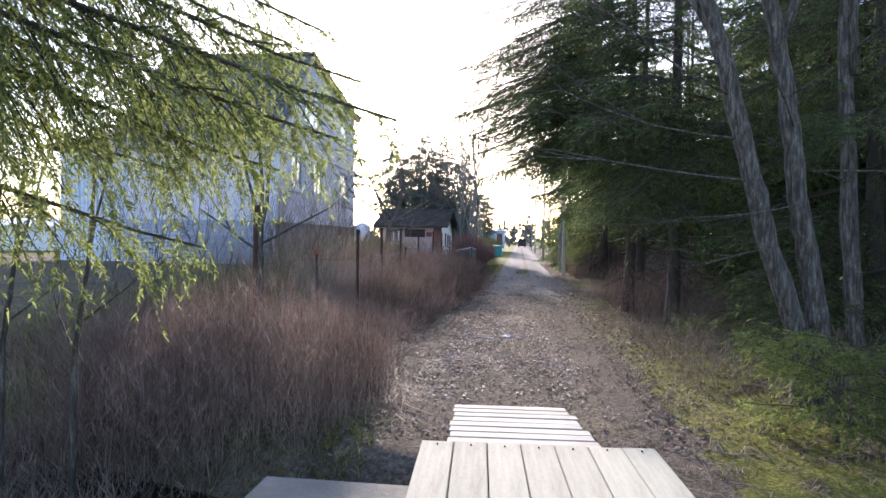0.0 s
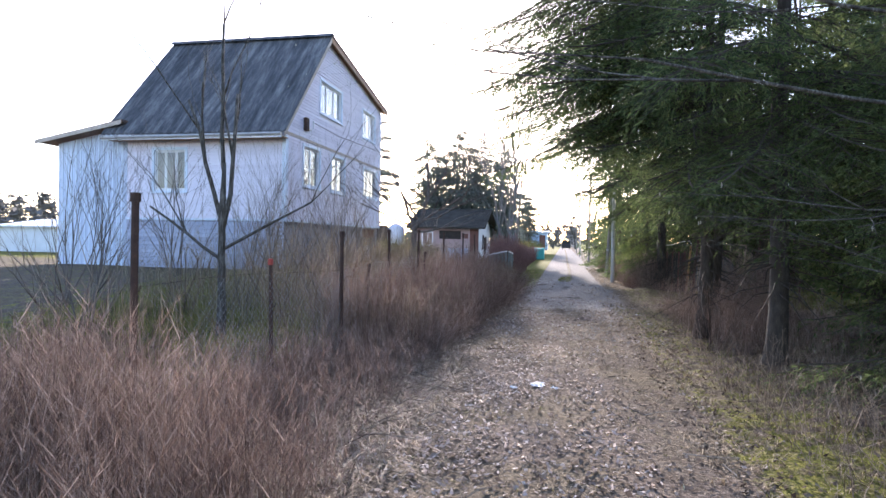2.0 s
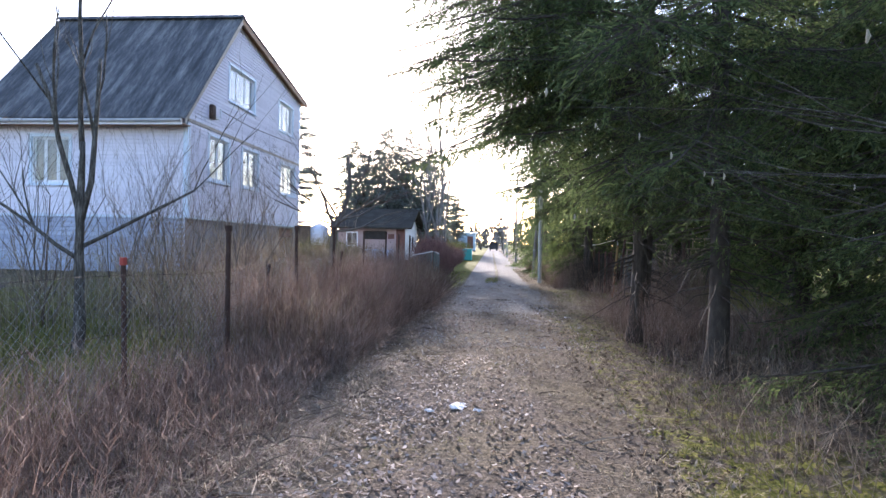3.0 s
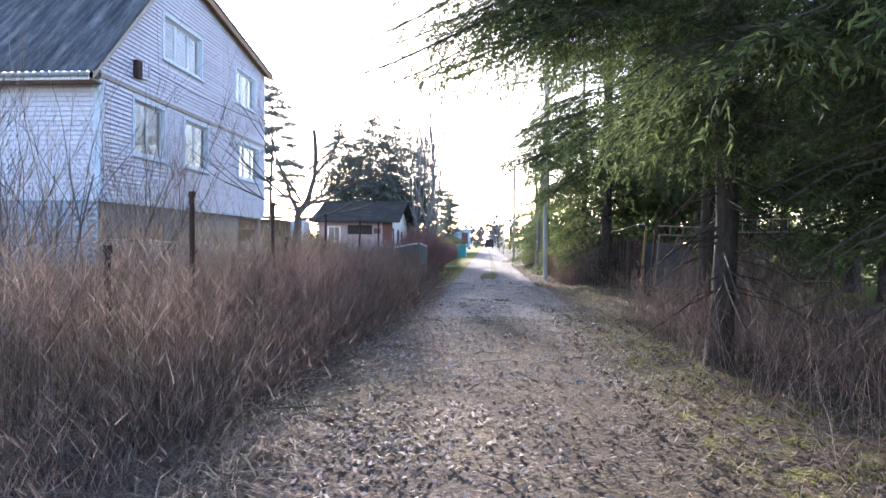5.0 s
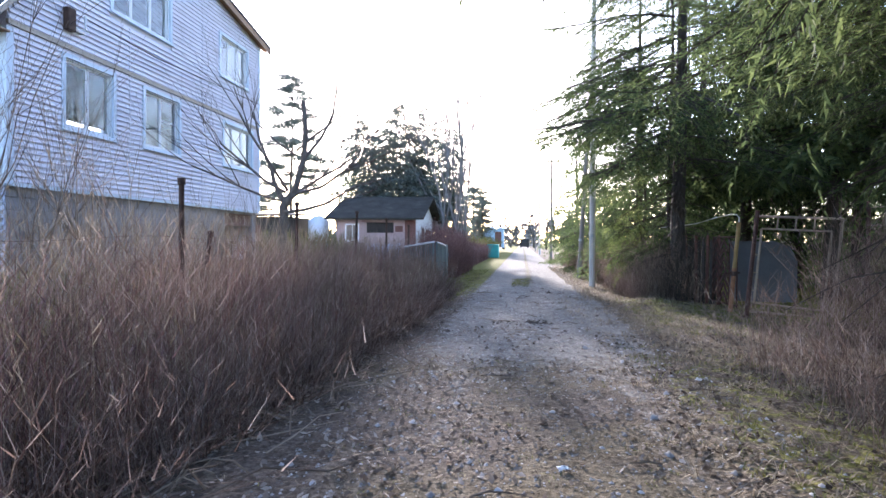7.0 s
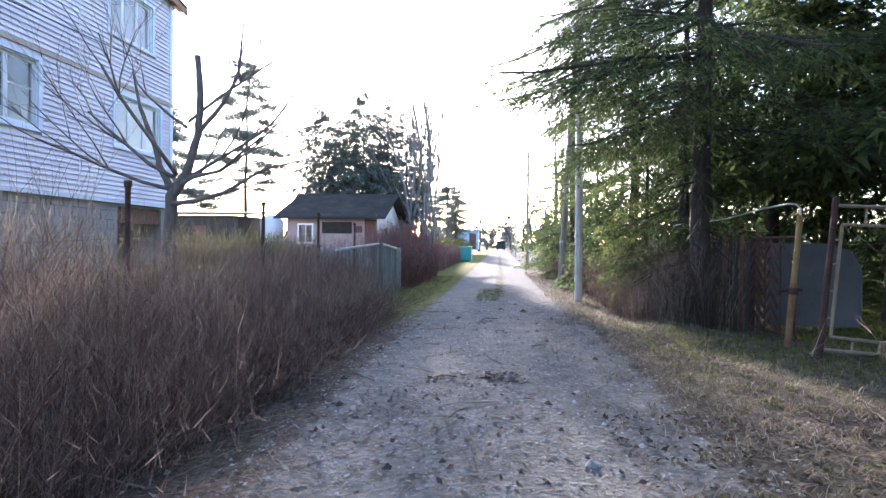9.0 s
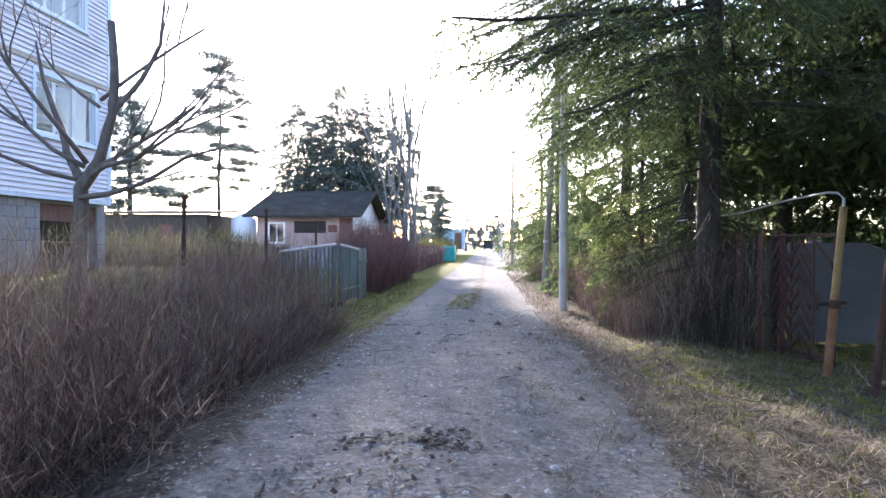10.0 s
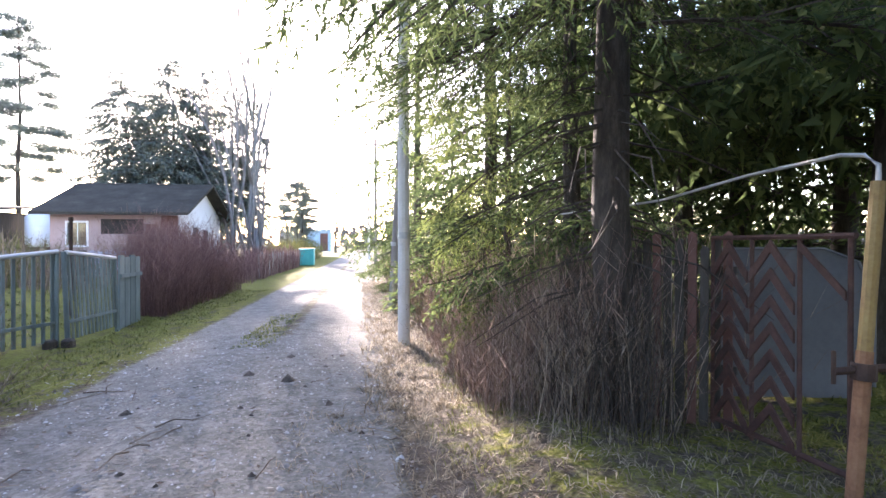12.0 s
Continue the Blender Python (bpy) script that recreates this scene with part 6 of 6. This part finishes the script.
def ladder_leaf():
    g = thing("frame_gate", "open gate leaf of rusty tubes with a yellow inner frame", "gate", (4.12, 21.9, 0.0), turn=4)
    sk = 0.16  # the leaf leans
    P = lambda x, z: (x + sk * z / 1.75, 0, z)
    part("post", Buf().tube([P(0, -0.05), P(0, 1.80)], [0.036, 0.034], 8), M_rust, g)
    outer = (P(0, 0.10), P(1.40, -0.02), P(1.40, 1.66), P(0, 1.70))
    inner = (P(0.10, 0.24), P(1.24, 0.12), P(1.24, 1.45), P(0.10, 1.49))
    for nm, c, r, m in (("outer_tube", outer, 0.022, M_palepipe), ("inner_tube", inner, 0.019, M_palepipe)):
        for i in range(4):
            part(nm, Buf().tube([c[i], c[(i + 1) % 4]], [r, r], 6), m, g)
    for z in (0.45, 0.75, 1.05, 1.32):
        part("rung", Buf().tube([P(0, z), P(0.10, z)], [0.012, 0.012], 6), M_palepipe, g)
    for x in (0.35, 0.65, 0.95):
        part("rung", Buf().tube([P(x, 1.69 - 0.03 * x), P(x, 1.48)], [0.012, 0.012], 6), M_palepipe, g)
        part("rung", Buf().tube([P(x, 0.10 - 0.08 * x), P(x, 0.22 - 0.1 * x)], [0.012, 0.012], 6), M_palepipe, g)
    return g


ladder_leaf()
f = thing("tube_fence", "rusty tube fence panel beside the gate", "fence", (6.0, 21.9, 0.0), turn=-4)
for x in (0.0, 1.1, 2.2):
    part("post", Buf().tube([(x, 0, -0.1), (x, 0, 1.95)], [0.03, 0.03], 8), M_rust, f)
for z in (0.4, 1.55, 1.85):
    part("rail", Buf().tube([(0, 0, z), (2.2, 0, z + 0.04)], [0.016, 0.016], 6), M_palepipe, f)
for i in range(6):
    part("rung", Buf().tube([(0.25 + 0.33 * i, 0, 1.56), (0.25 + 0.33 * i, 0, 1.87)], [0.011, 0.011], 6), M_palepipe, f)


def rounded_sheet(w, h, r, t):
    pts = [(0, 0, 0), (w, 0, 0), (w, 0, h - r)]
    pts += [(w - r + r * math.cos(a), 0, h - r + r * math.sin(a)) for a in [k * math.pi / 16 for k in range(1, 9)]]
    pts += [(0, 0, h)]
    return Buf().prism(pts, (0, t, 0))


s = thing("metal_sheet", "grey metal sheet with a rounded corner leaning behind the gate", "sheet", (4.75, 24.6, 0.02), turn=-12)
part("sheet", rounded_sheet(1.25, 1.25, 0.4, 0.02), M_sheet, s)
part("rim", Buf().tube([(0.0, -0.01, 1.26), (0.85, -0.01, 1.26), (1.13, -0.01, 1.15), (1.26, -0.01, 0.86), (1.26, -0.01, 0.1)], [0.014] * 5, 6), M_sheet, s)
fb = thing("board_fence", "old dark brown board fence between the large spruce and the gate", "fence", (3.72, 24.45, 0.0), turn=-52)
for i in range(11):
    x, w, h = 0.085 * i, 0.06, 1.36 + 0.06 * math.sin(i * 2.1)
    part("board", Buf().prism([(x, 0, -0.1), (x + w, 0, -0.1), (x + w + 0.01 * math.sin(i), 0, h - 0.02), (x + 0.03, 0, h), (x + 0.01 * math.sin(i), 0, h - 0.03)], (0, 0.02, 0)), M_rustpanel if i % 3 == 1 else M_darkwood, fb)
for z in (0.4, 1.1):
    part("rail", Buf().box((0, 0.022, z), (0.93, 0.05, z + 0.06)), M_darkwood, fb)


# ---------- utility poles ----------
def utility_pole(at, top, r, mat, label, arm=False):
    p = thing("utility_pole", label, "pole", at)
    (x, y, z) = top
    part("shaft", Buf().tube([(0, 0, -0.4), (x * 0.5, y * 0.5, z * 0.5), (x, y, z)], [r, r * 0.9, r * 0.72], 12), mat, p)
    part("band", Buf().tube([(x * 0.17, y * 0.17, z * 0.17), (x * 0.18, y * 0.18, z * 0.18)], [r * 1.04, r * 1.04], 12), M_galv, p)
    if arm:
        part("crossarm", Buf().box((x - 0.6, y - 0.04, z - 0.4), (x + 0.6, y + 0.04, z - 0.3)), M_pole_g, p)
        for k in (-0.5, 0.5):
            part("insulator", Buf().tube([(x + k, y, z - 0.3), (x + k, y, z - 0.12)], [0.03, 0.04], 8), M_white, p)
    return p


utility_pole((2.27, 27.6, 0), (-0.02, 0, 8.2), 0.082, M_pole_w, "pale concrete utility pole at the lane's edge", True)
utility_pole((2.3, 31.6, 0), (0.42, -0.2, 7.6), 0.08, M_pole_g, "grey wooden pole leaning towards the concrete pole")
utility_pole((2.5, 52.5, 0), (0.0, 0, 7.2), 0.10, M_pole_g, "weathered pole farther along the lane", True)
utility_pole((2.4, 72.0, 0), (-0.1, 0, 7.4), 0.11, M_pole_w, "distant weathered utility pole", True)
utility_pole((2.6, 95.0, 0), (0.05, 0, 7.4), 0.11, M_pole_g, "distant weathered utility pole", True)


# ---------- small house and sheds across the gardens ----------
def small_house():
    h = thing("small_house", "small faded pink garden house with a dark gable roof", "house", (-10.5, 45.0, 0.3))
    W, D, H = 4.8, 7.2, 2.35
    part("front_wall", Buf().box((0, 0, 0), (0.65, 0.15, H)).box((0.65, 0, 0), (1.35, 0.15, 1.0)).box((0.65, 0, 1.9), (1.35, 0.15, H)).box((1.35, 0, 0), (W, 0.15, H)), M_pink, h)
    part("side_wall", Buf().prism([(W - 0.15, 0.16, 0), (W - 0.15, D, 0), (W - 0.15, D, H), (W - 0.15, D / 2, H + 1.35), (W - 0.15, 0.16, H)], (0.15, 0, 0)), M_whitewash, h, "whitewashed gable wall")
    part("rear_wall", Buf().box((0, D - 0.15, 0), (W - 0.16, D, H)).box((0, 0.16, 0), (0.15, D - 0.16, H)), M_pink, h)
    part("plinth", Buf().box((-0.03, -0.04, -0.4), (W + 0.03, -0.005, 0.25)), M_masonry, h)
    part("roof", Buf().prism([(-0.55, -0.5, H - 0.04), (-0.55, D / 2, H + 1.48), (-0.55, D / 2, H + 1.36), (-0.55, -0.5, H - 0.15)], (W + 1.1, 0, 0)), M_moss_roof, h)
    part("roof", Buf().prism([(-0.55, D / 2 + 0.01, H + 1.36), (-0.55, D / 2 + 0.01, H + 1.48), (-0.55, D + 0.5, H - 0.04), (-0.55, D + 0.5, H - 0.15)], (W + 1.1, 0, 0)), M_moss_roof, h)
    w = new("window")
    w.parent, w.matrix_local = h, pose(0.65, 0, 1.0)
    c = Buf()
    for a, b in (((-0.08, -0.03, -0.08), (0, 0.04, 0.98)), ((0.70, -0.03, -0.08), (0.78, 0.04, 0.98)), ((0, -0.03, 0.90), (0.70, 0.04, 0.98)), ((0, -0.03, -0.08), (0.70, 0.04, 0))):
        c.box(a, b)
    part("casing", c, M_white, w)
    part("pane", Buf().box((0, 0.06, 0), (0.70, 0.066, 0.90)), M_glass, w).visible_shadow = False
    part("mullion", Buf().box((0.33, 0.04, 0), (0.37, 0.058, 0.90)), M_white, w)
    part("corner_pier", Buf().box((W - 0.62, -0.05, 0.25), (W + 0.02, -0.004, H - 0.16)), M_rustpanel, h, "brick-red corner pier")
    # Shade in the opening below the eave, painted as a flat near-black panel.
    part("porch_shade_panel", Buf().box((1.9, -0.03, 1.45), (3.5, -0.003, 2.05)), M_dark, h, "near-black panel for the shaded opening under the eave")
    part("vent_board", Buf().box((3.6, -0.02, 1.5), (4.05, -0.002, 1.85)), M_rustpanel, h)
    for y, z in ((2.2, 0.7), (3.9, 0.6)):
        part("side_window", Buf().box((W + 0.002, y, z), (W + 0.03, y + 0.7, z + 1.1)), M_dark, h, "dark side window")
    return h


small_house()


def shed(name, label, at, w, d, h, rise, wall, roof, turn=0, door=True):
    s = thing(name, label, "shed", at, turn=turn)
    part("wall", Buf().box((0, 0, 0), (w, 0.1, h)).box((0, 0.1, 0), (0.1, d, h)).box((w - 0.1, 0.1, 0), (w, d, h)).box((0.1, d - 0.1, 0), (w - 0.1, d, h)), wall, s)
    part("roof", Buf().prism([(-0.3, -0.3, h), (-0.3, -0.3, h + 0.1), (-0.3, d + 0.3, h + rise + 0.1), (-0.3, d + 0.3, h + rise)], (w + 0.6, 0, 0)), roof, s)
    if door:
        part("door", Buf().box((w * 0.55, -0.03, 0.05), (w * 0.55 + 0.8, -0.003, min(1.95, h - 0.1))), M_rustpanel, s)
    return s


shed("garden_shed", "low dark garden shed with a flat roof", (-21.0, 48.5, 0.3), 6.2, 4, 2.55, 0.35, M_darkwood, M_darkwood)
shed("blue_shed", "pale blue shed farther along the lane", (-4.0, 84.0, 0.6), 2.4, 3, 2.3, 0.2, M_skyblue, M_skyblue)
shed("greenhouse", "pale low greenhouse across the field", (-34, 33, 0.3), 7, 3, 1.7, 0.5, M_tarp, M_tarp, door=False)
shed("grey_shed", "grey shed behind the gardens", (-26, 55, 0.2), 5, 4, 2.4, 0.4, M_fence, M_roof_brown)
t = thing("water_tank", "white round water tank behind the gardens", "tank", (-13.5, 50.5, 0.3))
part("tank", Buf().tube([(0, 0, 0.9), (0, 0, 1.1), (0, 0, 2.35), (0, 0, 2.7)], [0.6, 0.72, 0.72, 0.25], 16).mesh("tank", True), M_tarp, t)
part("stand", Buf().box((-0.5, -0.5, 0), (-0.4, -0.4, 0.9)).box((0.4, -0.5, 0), (0.5, -0.4, 0.9)).box((-0.5, 0.4, 0), (-0.4, 0.5, 0.9)).box((0.4, 0.4, 0), (0.5, 0.5, 0.9)), M_rust, t)
t = thing("teal_bin", "teal metal bin beside the lane", "bin", (-1.75, 58.5, 0))
part("body", bevelled(Buf().box((-0.45, -0.5, 0), (0.45, 0.5, 1.0)), 0.05), M_teal, t)
part("lid", bevelled(Buf().box((-0.48, -0.53, 1.0), (0.48, 0.53, 1.08)), 0.02), M_teal, t)
for i in range(9):
    p = thing("plank_fence", "weathered brown plank fence farther along the lane", "fence", (-2.2, 43 + 2.0 * i, 0), group="plank fence panels")
    for k in range(6):
        part("plank", Buf().prism([(0, k * 0.32, 0), (0, k * 0.32 + 0.27, 0), (0, k * 0.32 + 0.27, 0.95 + 0.1 * math.sin(k * 2 + i)), (0, k * 0.32, 0.95 + 0.1 * math.sin(k * 2.7 + i))], (0.025, 0, 0)), M_rustpanel if (i + k) % 3 else M_pole_g, p)
    part("rail", Buf().box((-0.045, 0, 0.6), (-0.003, 1.9, 0.66)), M_pole_g, p)
# pale blue fence across the gardens
for i in range(10):
    p = thing("garden_fence", "faded blue-grey fence across the gardens", "fence", (-26 + 2.0 * i, 42.5, 0.2), group="garden fence panels")
    for k in range(7):
        part("plank", Buf().box((k * 0.28, 0, 0), (k * 0.28 + 0.24, 0.02, 0.9 + 0.04 * math.sin(3 * k + i))), M_siding_blue if i % 4 else M_darkwood, p)
    part("rail", Buf().box((0, 0.022, 0.7), (1.98, 0.05, 0.76)), M_fence, p)
# a dark van at the lane's end
v = thing("van", "dark van parked at the far end of the lane", "van", (1.4, 132, 0))
part("body", bevelled(Buf().box((-0.95, 0, 0.35), (0.95, 4.2, 1.25)).box((-0.88, 0.1, 1.25), (0.88, 3.2, 2.0)), 0.08), M_black, v)
part("windscreen", Buf().box((-0.78, 0.06, 1.32), (0.78, 0.09, 1.85)), M_black, v)
for x in (-0.8, 0.62):
    for y in (0.7, 3.3):
        part("wheel", Buf().tube([(x, y, 0.32), (x + 0.18, y, 0.32)], [0.32, 0.32], 14), M_black, v)


# ---------- far woods ----------
def far_woods():
    g = np.random.default_rng(5)
    V = []
    for i in range(1500):
        a = g.uniform(-math.pi, math.pi)
        R = g.uniform(125, 210)
        x, y = R * math.sin(a), 60 + R * math.cos(a)
        if abs(x - 1.4) < 3 and 0 < y < 160:
            continue
        h = g.uniform(9, 15) * (0.62 + 0.3 * math.sin(a * 5))
        n = 45
        t = g.random(n)
        rad = 2.4 * (1 - t) + 0.3
        th = g.uniform(0, 2 * math.pi, n)
        c = np.stack([x + np.cos(th) * rad * g.random(n), y + np.sin(th) * rad * g.random(n), h * (0.05 + 0.95 * t)], -1)
        d = g.normal(size=(n, 3, 3)) * np.array([0.7, 0.7, 0.5])
        V.append((c[:, None] + d).reshape(-1, 3))
    V = np.concatenate(V)
    me = np_mesh("far_woods", V, np.arange(len(V)).reshape(-1, 3))
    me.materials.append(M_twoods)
    tagged(new("far_woods", me), "distant bare and coniferous woods around the gardens", "woods", kind="stuff")


# Grey of bare woods, lightened in the colour for distance haze.
M_twoods = plain("hazy_distant_woods", [(0.25, (0.10, 0.10, 0.10)), (0.5, (0.16, 0.155, 0.15)), (0.8, (0.24, 0.23, 0.21))], 0.05, 0.5, 0.9, island=0.5, relief=0)
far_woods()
